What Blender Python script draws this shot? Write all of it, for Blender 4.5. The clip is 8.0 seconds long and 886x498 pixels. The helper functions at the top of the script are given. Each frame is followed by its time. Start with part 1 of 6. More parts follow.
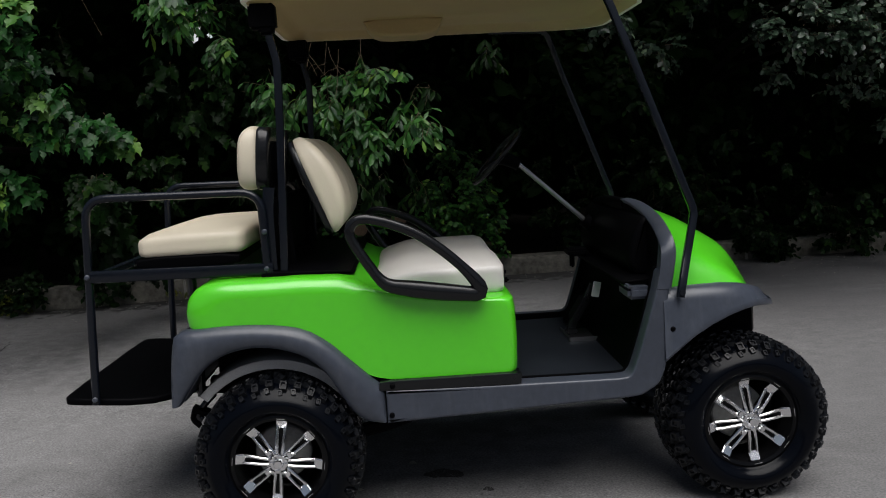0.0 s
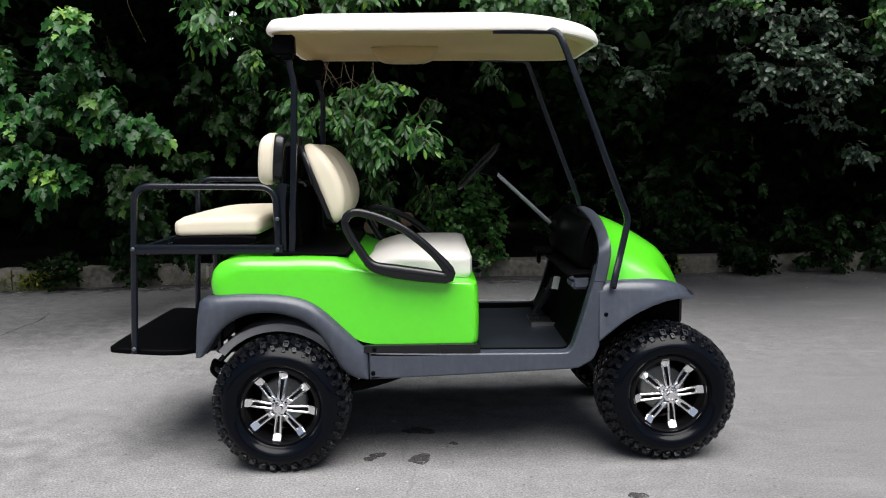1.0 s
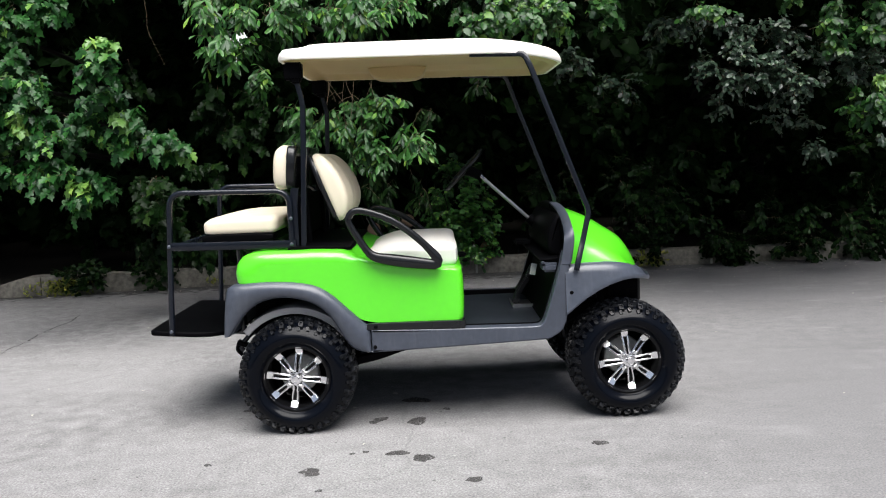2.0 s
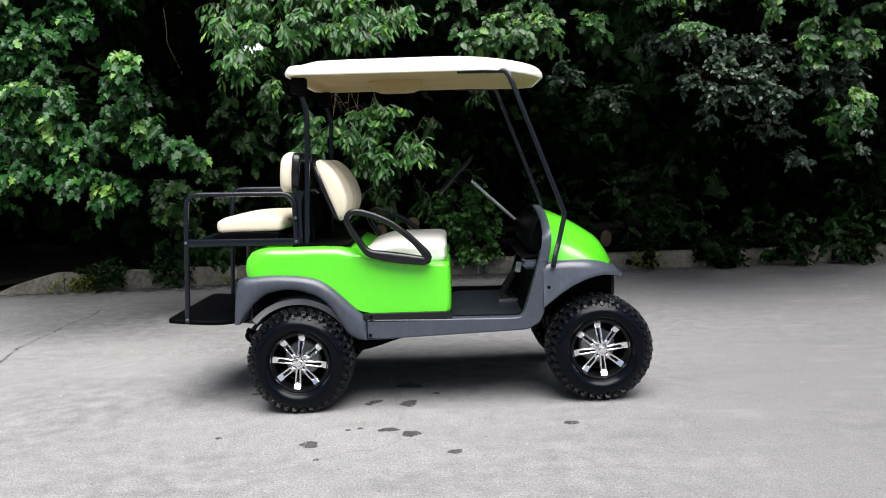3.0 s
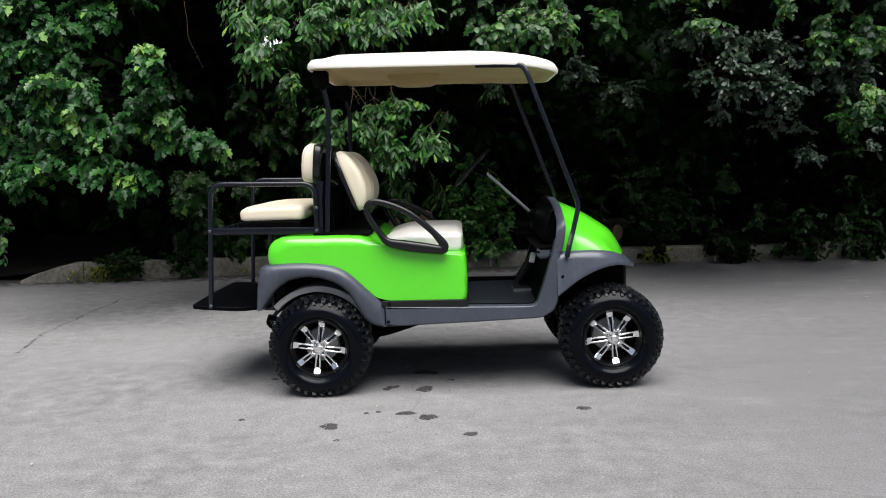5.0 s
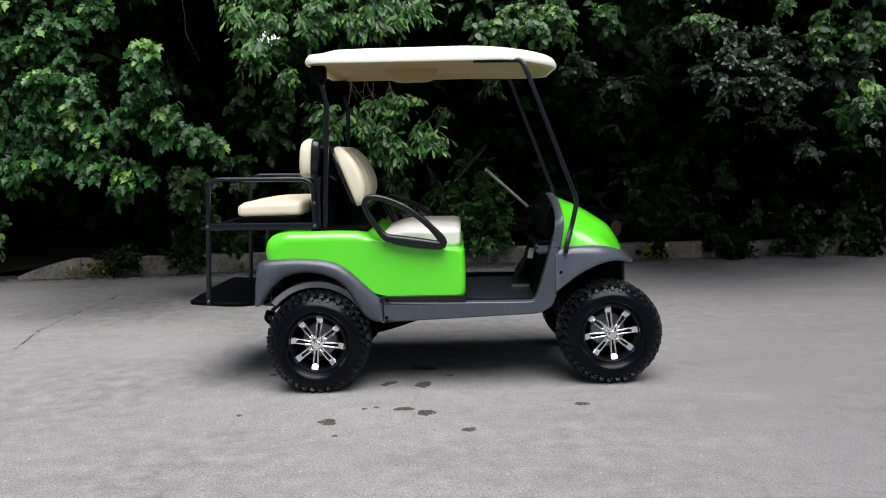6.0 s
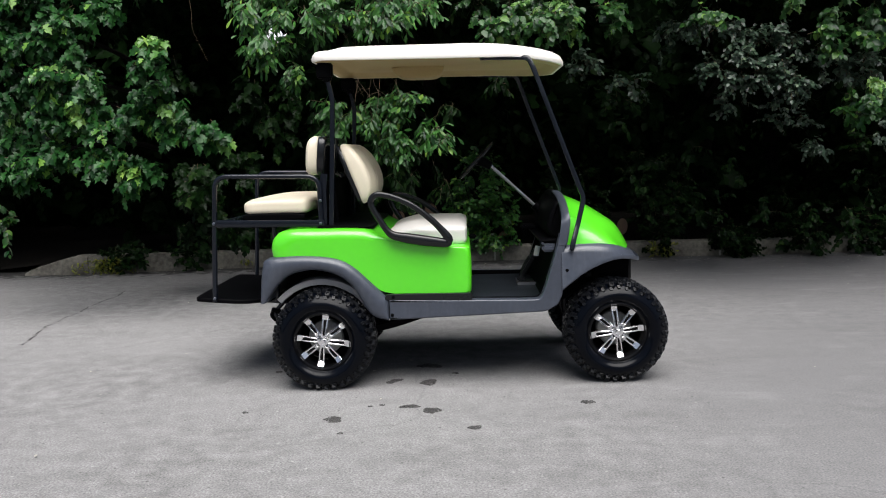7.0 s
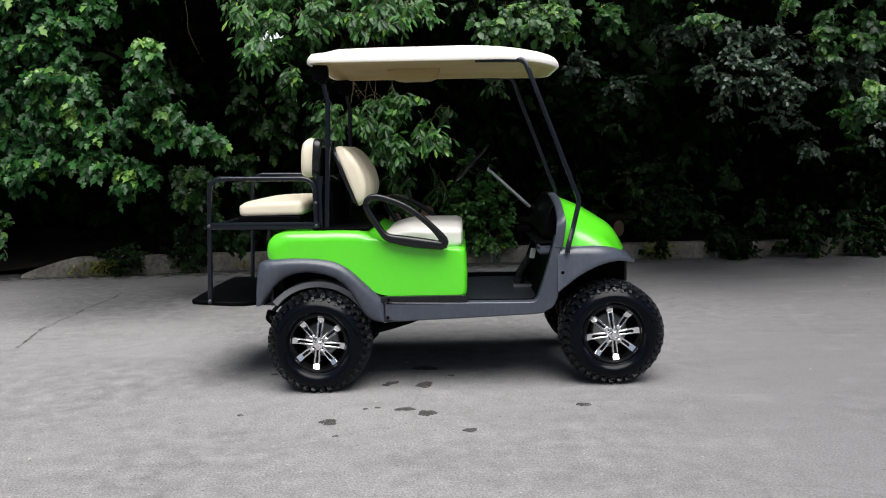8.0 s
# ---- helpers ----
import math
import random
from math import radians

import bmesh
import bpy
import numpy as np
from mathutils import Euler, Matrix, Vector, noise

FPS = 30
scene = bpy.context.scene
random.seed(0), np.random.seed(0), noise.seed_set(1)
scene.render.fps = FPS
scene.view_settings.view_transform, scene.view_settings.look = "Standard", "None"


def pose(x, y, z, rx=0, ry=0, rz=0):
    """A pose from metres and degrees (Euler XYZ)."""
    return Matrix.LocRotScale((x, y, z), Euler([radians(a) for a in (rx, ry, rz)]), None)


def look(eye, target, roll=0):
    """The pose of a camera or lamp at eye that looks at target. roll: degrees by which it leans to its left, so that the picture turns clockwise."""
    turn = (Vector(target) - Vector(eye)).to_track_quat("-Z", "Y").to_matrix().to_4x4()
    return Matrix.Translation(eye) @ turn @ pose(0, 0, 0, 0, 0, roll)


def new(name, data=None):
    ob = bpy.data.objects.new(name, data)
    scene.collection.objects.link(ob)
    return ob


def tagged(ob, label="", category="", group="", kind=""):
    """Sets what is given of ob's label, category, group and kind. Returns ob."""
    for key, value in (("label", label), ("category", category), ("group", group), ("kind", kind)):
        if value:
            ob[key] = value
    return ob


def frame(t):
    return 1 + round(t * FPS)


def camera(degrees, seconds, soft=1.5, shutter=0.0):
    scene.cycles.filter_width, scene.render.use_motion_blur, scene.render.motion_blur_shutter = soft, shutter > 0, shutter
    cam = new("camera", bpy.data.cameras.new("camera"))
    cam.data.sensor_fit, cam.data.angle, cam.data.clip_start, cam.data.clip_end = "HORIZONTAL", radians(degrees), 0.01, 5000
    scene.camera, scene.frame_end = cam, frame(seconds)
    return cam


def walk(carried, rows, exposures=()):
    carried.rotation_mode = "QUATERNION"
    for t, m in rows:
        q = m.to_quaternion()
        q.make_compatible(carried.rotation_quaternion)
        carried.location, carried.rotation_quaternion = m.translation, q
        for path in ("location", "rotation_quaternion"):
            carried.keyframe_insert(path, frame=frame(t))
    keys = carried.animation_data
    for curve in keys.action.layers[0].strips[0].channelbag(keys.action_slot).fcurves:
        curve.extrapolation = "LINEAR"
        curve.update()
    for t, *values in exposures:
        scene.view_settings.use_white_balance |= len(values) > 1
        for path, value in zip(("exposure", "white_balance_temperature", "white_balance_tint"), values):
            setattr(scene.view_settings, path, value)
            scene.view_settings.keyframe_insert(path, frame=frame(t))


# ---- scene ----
cam = camera(55.6, 8.0, soft=1.05)
PATH = [
    (0, (0.507, -3.431, 1.333), (0.582, -1.447, 1.091), -3.7),
    (0.1, (0.5, -3.513, 1.339), (0.615, -1.53, 1.105), -2.8),
    (0.5, (0.524, -3.778, 1.354), (0.6, -1.794, 1.11), -2.0),
    (1, (0.657, -4.092, 1.348), (0.685, -2.105, 1.12), -1.1),
    (1.5, (0.698, -4.415, 1.331), (0.745, -2.425, 1.133), -1.8),
    (1.7, (0.701, -4.549, 1.341), (0.732, -2.561, 1.125), -2.2),
    (3, (0.863, -5.163, 1.355), (0.843, -3.173, 1.151), -2.2),
    (3.5, (0.811, -5.31, 1.343), (0.778, -3.32, 1.152), -1.8),
    (4, (0.8, -5.324, 1.339), (0.776, -3.335, 1.126), -1.4),
    (4.5, (0.822, -5.304, 1.338), (0.778, -3.316, 1.125), -1.8),
    (6, (0.825, -5.283, 1.329), (0.785, -3.295, 1.107), -1.8),
    (6.5, (0.819, -5.275, 1.328), (0.77, -3.288, 1.099), -1.4),
    (7, (0.824, -5.278, 1.331), (0.77, -3.292, 1.103), -1.7),
    (7.5, (0.829, -5.27, 1.325), (0.784, -3.284, 1.1), -1.8),
    (8, (0.835, -5.273, 1.333), (0.787, -3.286, 1.109), -1.7),
]
EXPOSURES = [(0.0, 1.1), (0.5, 1.75), (1.0, 2.1), (1.5, 2.3), (3.0, 2.45), (3.5, 2.5), (4.0, 2.35), (4.5, 2.12), (6.0, 2.0), (8.0, 2.0)]
walk(cam, [(t, look(eye, target, roll)) for t, eye, target, roll in PATH], EXPOSURES)

# ---- world, sun and sky ----
world = bpy.data.worlds.new("overcast_sky")
scene.world = world
world.use_nodes = True
wn, wl = world.node_tree.nodes, world.node_tree.links
sky = wn.new("ShaderNodeTexSky")
sky.sky_type, sky.sun_disc = "NISHITA", False
sky.sun_elevation, sky.sun_rotation, sky.dust_density = radians(65), radians(165), 3.0
soft_sky = wn.new("ShaderNodeHueSaturation")
soft_sky.inputs["Saturation"].default_value = 0.8
wl.new(sky.outputs["Color"], soft_sky.inputs["Color"])
wl.new(soft_sky.outputs["Color"], wn["Background"].inputs["Color"])
wn["Background"].inputs["Strength"].default_value = 0.022
sun_data = bpy.data.lights.new("sun", "SUN")
sun_data.energy, sun_data.angle, sun_data.color = 1.55, radians(56), (1.0, 0.99, 0.985)
sun = new("sun", sun_data)
sun.matrix_world = look((0.9, -3.5, 8.0), (0, 0, 0))


# ---- materials ----
def material(name, colour, rough=0.5, metal=0.0, vary=0.15, scale=6.0, fine=60.0, bump=0.1, dist=0.002, coat=0.0, coat_rough=0.06,
             second=None, stain_scale=1.5, rough_vary=0.12, spec=0.5, streak=None):
    """A surface with broad stains, fine grain and relief, in object metres."""
    m = bpy.data.materials.new(name)
    m.use_nodes = True
    n, l = m.node_tree.nodes, m.node_tree.links
    b = n["Principled BSDF"]
    co = n.new("ShaderNodeNewGeometry")
    broad, grain = n.new("ShaderNodeTexNoise"), n.new("ShaderNodeTexNoise")
    broad.inputs["Scale"].default_value, broad.inputs["Detail"].default_value = stain_scale * scale / 6, 6
    grain.inputs["Scale"].default_value, grain.inputs["Detail"].default_value = fine, 4
    for t in (broad, grain):
        l.new(co.outputs["Position"], t.inputs["Vector"])
    add = n.new("ShaderNodeMath")
    add.operation = "ADD"
    l.new(broad.outputs["Fac"], add.inputs[0])
    l.new(grain.outputs["Fac"], add.inputs[1])
    ramp = n.new("ShaderNodeMapRange")
    ramp.inputs["From Min"].default_value, ramp.inputs["From Max"].default_value = 0.6, 1.4
    l.new(add.outputs[0], ramp.inputs["Value"])
    mix = n.new("ShaderNodeMix")
    mix.data_type = "RGBA"
    dark = second or [c * (1 - vary) for c in colour]
    light = colour if second else [min(1, c * (1 + vary)) for c in colour]
    mix.inputs[6].default_value, mix.inputs[7].default_value = (*dark, 1), (*light, 1)
    l.new(ramp.outputs[0], mix.inputs[0])
    out = mix.outputs[2]
    if streak:
        run, wear, gate, worn = n.new("ShaderNodeVectorMath"), n.new("ShaderNodeTexNoise"), n.new("ShaderNodeMapRange"), n.new("ShaderNodeMix")
        run.operation, worn.data_type = "MULTIPLY", "RGBA"
        run.inputs[1].default_value = (1.0, 1.0, 0.18)
        l.new(co.outputs["Position"], run.inputs[0])
        l.new(run.outputs[0], wear.inputs["Vector"])
        wear.inputs["Scale"].default_value, wear.inputs["Detail"].default_value, wear.inputs["Roughness"].default_value = 24, 7, 0.7
        gate.inputs["From Min"].default_value, gate.inputs["From Max"].default_value, gate.inputs["To Max"].default_value = 0.50, 0.85, 0.4
        l.new(wear.outputs["Fac"], gate.inputs["Value"])
        l.new(gate.outputs[0], worn.inputs[0])
        l.new(out, worn.inputs[6])
        worn.inputs[7].default_value = (*streak, 1)
        out = worn.outputs[2]
    l.new(out, b.inputs["Base Color"])
    rr = n.new("ShaderNodeMapRange")
    rr.inputs["To Min"].default_value, rr.inputs["To Max"].default_value = max(0.02, rough - rough_vary), min(1, rough + rough_vary)
    l.new(broad.outputs["Fac"], rr.inputs["Value"])
    l.new(rr.outputs[0], b.inputs["Roughness"])
    bp = n.new("ShaderNodeBump")
    bp.inputs["Strength"].default_value, bp.inputs["Distance"].default_value = bump, dist
    l.new(grain.outputs["Fac"], bp.inputs["Height"])
    l.new(bp.outputs[0], b.inputs["Normal"])
    b.inputs["Metallic"].default_value, b.inputs["Coat Weight"].default_value = metal, coat
    b.inputs["Coat Roughness"].default_value, b.inputs["Specular IOR Level"].default_value = coat_rough, spec
    return m


def leaf_material(name, dark, mid, young, share=0.85, gloss=0.45):
    """Leaves: each one its own tint, a few of them young and yellowish, some light passing through."""
    m = bpy.data.materials.new(name)
    m.use_nodes = True
    n, l = m.node_tree.nodes, m.node_tree.links
    b = n["Principled BSDF"]
    geo = n.new("ShaderNodeNewGeometry")
    ramp = n.new("ShaderNodeValToRGB")
    e = ramp.color_ramp.elements
    e[0].color, e[1].position, e[1].color = (*dark, 1), share, (*[1.1 * q for q in mid], 1)
    top = e.new(1.0)
    top.color = (*young, 1)
    l.new(geo.outputs["Random Per Island"], ramp.inputs["Fac"])
    noise_t = n.new("ShaderNodeTexNoise")
    noise_t.inputs["Scale"].default_value = 45
    l.new(geo.outputs["Position"], noise_t.inputs["Vector"])
    val = n.new("ShaderNodeHueSaturation")
    rng = n.new("ShaderNodeMapRange")
    rng.inputs["To Min"].default_value, rng.inputs["To Max"].default_value = 0.65, 1.35
    l.new(noise_t.outputs["Fac"], rng.inputs["Value"])
    l.new(rng.outputs[0], val.inputs["Value"])
    l.new(ramp.outputs["Color"], val.inputs["Color"])
    l.new(val.outputs["Color"], b.inputs["Base Color"])
    b.inputs["Roughness"].default_value, b.inputs["Specular IOR Level"].default_value = 0.38, gloss
    tr = n.new("ShaderNodeBsdfTranslucent")
    l.new(val.outputs["Color"], tr.inputs["Color"])
    mx = n.new("ShaderNodeMixShader")
    mx.inputs[0].default_value = 0.22
    l.new(b.outputs[0], mx.inputs[1])
    l.new(tr.outputs[0], mx.inputs[2])
    l.new(mx.outputs[0], n["Material Output"].inputs["Surface"])
    return m


def asphalt_material():
    """Worn grey asphalt: pale stone grit in a grey binder, broad stains, fine hairline cracks, grime and painted tree
    shade towards the gutter.
    """
    m = bpy.data.materials.new("worn_asphalt")
    m.use_nodes = True
    n, l = m.node_tree.nodes, m.node_tree.links
    b = n["Principled BSDF"]
    geo = n.new("ShaderNodeNewGeometry")

    def tex(kind, scale, detail=4.0):
        t = n.new(kind)
        t.inputs["Scale"].default_value = scale
        if kind == "ShaderNodeTexNoise":
            t.inputs["Detail"].default_value = detail
        l.new(geo.outputs["Position"], t.inputs["Vector"])
        return t

    def mixc(fac, a, c, mode="MIX"):
        x = n.new("ShaderNodeMix")
        x.data_type, x.blend_type = "RGBA", mode
        if isinstance(fac, float):
            x.inputs[0].default_value = fac
        else:
            l.new(fac, x.inputs[0])
        for v, s in ((a, 6), (c, 7)):
            if isinstance(v, tuple):
                x.inputs[s].default_value = (*v, 1)
            else:
                l.new(v, x.inputs[s])
        return x.outputs[2]

    def rng(v, a, c, d=0.0, e=1.0):
        x = n.new("ShaderNodeMapRange")
        for k, val in zip(("From Min", "From Max", "To Min", "To Max"), (a, c, d, e)):
            x.inputs[k].default_value = val
        l.new(v, x.inputs["Value"])
        return x.outputs[0]

    grit = tex("ShaderNodeTexVoronoi", 95)
    speck = tex("ShaderNodeTexNoise", 110, 3)
    mid = tex("ShaderNodeTexNoise", 9, 6)
    big = tex("ShaderNodeTexNoise", 0.55, 5)
    col = mixc(rng(mid.outputs["Fac"], 0.34, 0.66), ASPHALT_DARK, ASPHALT_PALE)
    col = mixc(rng(big.outputs["Fac"], 0.35, 0.7), col, (0.222, 0.218, 0.218))
    bits = mixc(rng(speck.outputs["Fac"], 0.3, 0.72), (0.2, 0.2, 0.2), (0.85, 0.84, 0.83))
    col = mixc(0.6, col, bits, "OVERLAY")
    tone = mixc(rng(grit.outputs["Color"], 0.0, 1.0), (0.3, 0.3, 0.3), (0.7, 0.7, 0.7))
    col = mixc(0.3, col, tone, "OVERLAY")
    # loose chippings, pale and dark, bedded in the binder
    chip = tex("ShaderNodeTexVoronoi", 26)
    chip.inputs["Randomness"].default_value = 1.0
    pick = n.new("ShaderNodeSeparateColor")
    l.new(chip.outputs["Color"], pick.inputs[0])
    for channel, lo, hi, tint in (("Red", 0.89, 0.94, (0.37, 0.36, 0.345)), ("Green", 0.88, 0.92, (0.06, 0.058, 0.056))):
        both_of = n.new("ShaderNodeMath")
        both_of.operation = "MULTIPLY"
        l.new(rng(pick.outputs[channel], lo, hi), both_of.inputs[0])
        l.new(rng(chip.outputs["Distance"], 0.10, 0.22, 0.75, 0.0), both_of.inputs[1])
        col = mixc(both_of.outputs[0], col, tint)
    # gutter grime in a wandering strip along the kerb, with tree shade in its tone
    sep = n.new("ShaderNodeSeparateXYZ")
    l.new(geo.outputs["Position"], sep.inputs[0])
    wob = n.new("ShaderNodeMath")
    wob.operation = "MULTIPLY_ADD"
    l.new(mid.outputs["Fac"], wob.inputs[0])
    wob.inputs[1].default_value = 1.2
    l.new(sep.outputs["Y"], wob.inputs[2])
    col = mixc(rng(wob.outputs[0], 4.3, 5.4, 0.0, 0.25), col, (0.06, 0.057, 0.053))
    # a narrow near-black line along the kerb foot
    col = mixc(rng(wob.outputs[0], 5.04, 5.26, 0.0, 0.85), col, (0.012, 0.011, 0.009))
    # the asphalt gets darker towards +x, with a wandering edge
    darker_x = n.new("ShaderNodeMath")
    darker_x.operation = "MULTIPLY_ADD"
    l.new(big.outputs["Fac"], darker_x.inputs[0])
    darker_x.inputs[1].default_value = 2.5
    l.new(sep.outputs["X"], darker_x.inputs[2])
    col = mixc(rng(darker_x.outputs[0], 2.0, 4.6, 0.0, 0.62), col, (0.12, 0.118, 0.12))
    # streaks of dirt washed along the yard, and smaller scuffed patches
    for stretch, scale, lo, hi, most, tint in (((0.45, 1.6, 1), 1.4, 0.50, 0.72, 0.26, (0.085, 0.082, 0.08)), ((0.5, 1.6, 1), 4.5, 0.58, 0.74, 0.24, (0.07, 0.068, 0.068)), ((0.6, 1.5, 1), 2.7, 0.56, 0.75, 0.30, (0.33, 0.325, 0.32))):
        wash = n.new("ShaderNodeVectorMath")
        wash.operation = "MULTIPLY"
        wash.inputs[1].default_value = stretch
        l.new(geo.outputs["Position"], wash.inputs[0])
        stain = n.new("ShaderNodeTexNoise")
        stain.inputs["Scale"].default_value, stain.inputs["Detail"].default_value, stain.inputs["Roughness"].default_value = scale, 8, 0.65
        l.new(wash.outputs[0], stain.inputs["Vector"])
        col = mixc(rng(stain.outputs["Fac"], lo, hi, 0.0, most), col, tint)
    # hairline cracks
    warp = tex("ShaderNodeTexNoise", 1.3, 5)
    vec = n.new("ShaderNodeMix")
    vec.data_type = "VECTOR"
    vec.inputs[0].default_value = 0.3
    l.new(geo.outputs["Position"], vec.inputs[4])
    l.new(warp.outputs["Color"], vec.inputs[5])
    crack = n.new("ShaderNodeTexVoronoi")
    crack.feature = "DISTANCE_TO_EDGE"
    crack.inputs["Scale"].default_value = 0.42
    l.new(vec.outputs[1], crack.inputs["Vector"])
    gate = n.new("ShaderNodeMath")
    gate.operation = "MULTIPLY"
    l.new(rng(crack.outputs["Distance"], 0.0, 0.003, 0.22, 0.0), gate.inputs[0])
    l.new(rng(big.outputs["Fac"], 0.45, 0.6), gate.inputs[1])
    col = mixc(gate.outputs[0], col, (0.05, 0.05, 0.05))
    l.new(col, b.inputs["Base Color"])
    b.inputs["Roughness"].default_value = 0.85
    b.inputs["Specular IOR Level"].default_value = 0.3
    bp = n.new("ShaderNodeBump")
    bp.inputs["Strength"].default_value, bp.inputs["Distance"].default_value = 0.25, 0.002
    l.new(grit.outputs["Distance"], bp.inputs["Height"])
    l.new(bp.outputs[0], b.inputs["Normal"])
    return m


ASPHALT_DARK, ASPHALT_PALE = (0.146, 0.143, 0.143), (0.232, 0.228, 0.227)
ASPHALT = asphalt_material()
GREEN = material("lime_green_paint", (0.090, 0.61, 0.015), 0.34, vary=0.04, bump=0.02, dist=0.001, coat=0.7, coat_rough=0.13, fine=25, rough_vary=0.06)
GREY = material("weathered_grey_plastic", (0.043, 0.050, 0.067), 0.32, vary=0.2, scale=10, fine=40, bump=0.06, dist=0.0006, streak=(0.115, 0.122, 0.138))
BLACK = material("black_powder_coat", (0.0045, 0.0062, 0.0105), 0.24, vary=0.3, fine=250, bump=0.08, dist=0.0005, spec=0.36)
MATT = material("matt_black_plastic", (0.0018, 0.0018, 0.0023), 0.5, vary=0.3, fine=200, bump=0.3, dist=0.001, spec=0.03)
MAT_RUBBER = material("rubber_floor_mat", (0.013, 0.016, 0.022), 0.42, vary=0.35, scale=10, fine=160, bump=0.35, dist=0.0015)
SATIN = material("satin_black_plastic", (0.005, 0.0055, 0.0065), 0.26, vary=0.3, fine=260, bump=0.1, dist=0.0005, spec=0.38)
PALE_GREY = material("faded_grey_plastic", (0.36, 0.36, 0.365), 0.6, vary=0.25, scale=14, fine=200, bump=0.25, dist=0.001)
CREAM = material("cream_vinyl", (0.73, 0.65, 0.505), 0.42, vary=0.05, fine=420, bump=0.25, dist=0.0006)
PALE = material("pale_worn_vinyl", (0.60, 0.575, 0.54), 0.42, vary=0.06, fine=420, bump=0.25, dist=0.0006)
ROOF_TOP = material("off_white_roof_plastic", (0.84, 0.80, 0.74), 0.4, vary=0.04, fine=90, bump=0.05)
ROOF_UNDER = material("tan_roof_lining", (0.42, 0.315, 0.145), 0.5, vary=0.06, fine=90, bump=0.08)
TYRE = material("tyre_rubber", (0.0012, 0.0018, 0.0036), 0.2, vary=0.3, scale=20, fine=180, bump=0.06, dist=0.0006, spec=0.12)
TREAD = material("tread_rubber", (0.0036, 0.0042, 0.0058), 0.36, vary=0.4, scale=20, fine=180, bump=0.2, dist=0.001, spec=0.3)
CHROME = material("machined_aluminium", (0.83, 0.83, 0.84), 0.16, metal=1.0, vary=0.06, fine=300, bump=0.04, dist=0.0004, rough_vary=0.08)
GLOSS = material("gloss_black_rim", (0.002, 0.002, 0.0025), 0.2, vary=0.2, fine=90, bump=0.02, spec=0.18)
DRUM = material("grey_brake_drum", (0.34, 0.34, 0.33), 0.6, metal=0.2, vary=0.3)
STEEL = material("brushed_steel", (0.34, 0.34, 0.35), 0.3, metal=1.0, vary=0.15)
CONCRETE = material("old_concrete", (0.15, 0.140, 0.120), 0.9, vary=0.6, scale=8, fine=22, bump=0.7, dist=0.010, stain_scale=3, spec=0.2)
MORTAR = material("pale_mortar", (0.34, 0.33, 0.30), 0.9, vary=0.2, fine=90, bump=0.5, spec=0.2)
UNSEEN_WALL = material("light_blocking_wall", (0.055, 0.052, 0.048), 0.9, vary=0.3, scale=3, fine=30, bump=0.4, dist=0.004, spec=0.2)
# soil and bark near black: the gloom under the trees is in their colour
SOIL = material("shade_dark_leafy_soil", (0.006, 0.005, 0.0038), 0.95, vary=0.5, scale=20, fine=50, bump=0.8, dist=0.02, spec=0.1)
BARK = material("shade_dark_bark", (0.007, 0.006, 0.005), 0.95, vary=0.45, scale=30, fine=45, bump=0.9, dist=0.01, spec=0.1)
TWIG = material("twig_bark", (0.10, 0.075, 0.05), 0.9, vary=0.4, fine=60, bump=0.3, spec=0.1)
PALE_TWIG = material("pale_twig_bark", (0.20, 0.15, 0.10), 0.85, vary=0.35, fine=60, bump=0.3, spec=0.1)
LOG_END = material("cut_log_end", (0.14, 0.095, 0.066), 0.9, vary=0.35, scale=40, fine=90, bump=0.5, spec=0.1)
OIL = material("dried_oil", (0.048, 0.045, 0.044), 0.7, vary=0.4, scale=40, fine=120, bump=0.4, dist=0.002)


def let_through(m, scale, lo, hi):
    """Broken cover: the ground shows through a stain in specks."""
    n, l = m.node_tree.nodes, m.node_tree.links
    geo, t, r, clear, mx = (n.new("ShaderNode" + k) for k in ("NewGeometry", "TexNoise", "MapRange", "BsdfTransparent", "MixShader"))
    t.inputs["Scale"].default_value, t.inputs["Detail"].default_value = scale, 6
    r.inputs["From Min"].default_value, r.inputs["From Max"].default_value = lo, hi
    l.new(geo.outputs["Position"], t.inputs["Vector"])
    l.new(t.outputs["Fac"], r.inputs["Value"])
    l.new(r.outputs[0], mx.inputs[0])
    l.new(clear.outputs[0], mx.inputs[1])
    l.new(n["Principled BSDF"].outputs[0], mx.inputs[2])
    l.new(mx.outputs[0], n["Material Output"].inputs["Surface"])


let_through(OIL, 70, 0.31, 0.53)
LITTER = material("dry_litter", (0.36, 0.34, 0.29), 0.8, vary=0.4, scale=60)
TAG = material("white_paper_tag", (0.72, 0.72, 0.70), 0.6, vary=0.08)
LEAF_LOBED = leaf_material("lobed_leaf", (0.004, 0.027, 0.007), (0.024, 0.096, 0.018), (0.15, 0.30, 0.05), 0.93, 0.24)
LEAF_LANCE = leaf_material("long_leaf", (0.006, 0.034, 0.008), (0.046, 0.150, 0.025), (0.18, 0.31, 0.04), 0.9, 0.34)
LEAF_ROUND = leaf_material("small_grey_leaf", (0.005, 0.014, 0.008), (0.046, 0.082, 0.048), (0.15, 0.20, 0.12), 0.92)
LEAF_VINE = leaf_material("vine_leaf", (0.005, 0.030, 0.006), (0.031, 0.100, 0.018), (0.18, 0.33, 0.06), 0.87, 0.36)
# two darkened copies of the leaf greens: deep and half shade in the colour
LEAF_SHADE = leaf_material("shade_darkened_leaf", (0.0025, 0.008, 0.002), (0.007, 0.018, 0.005), (0.015, 0.032, 0.009), 0.9, 0.02)
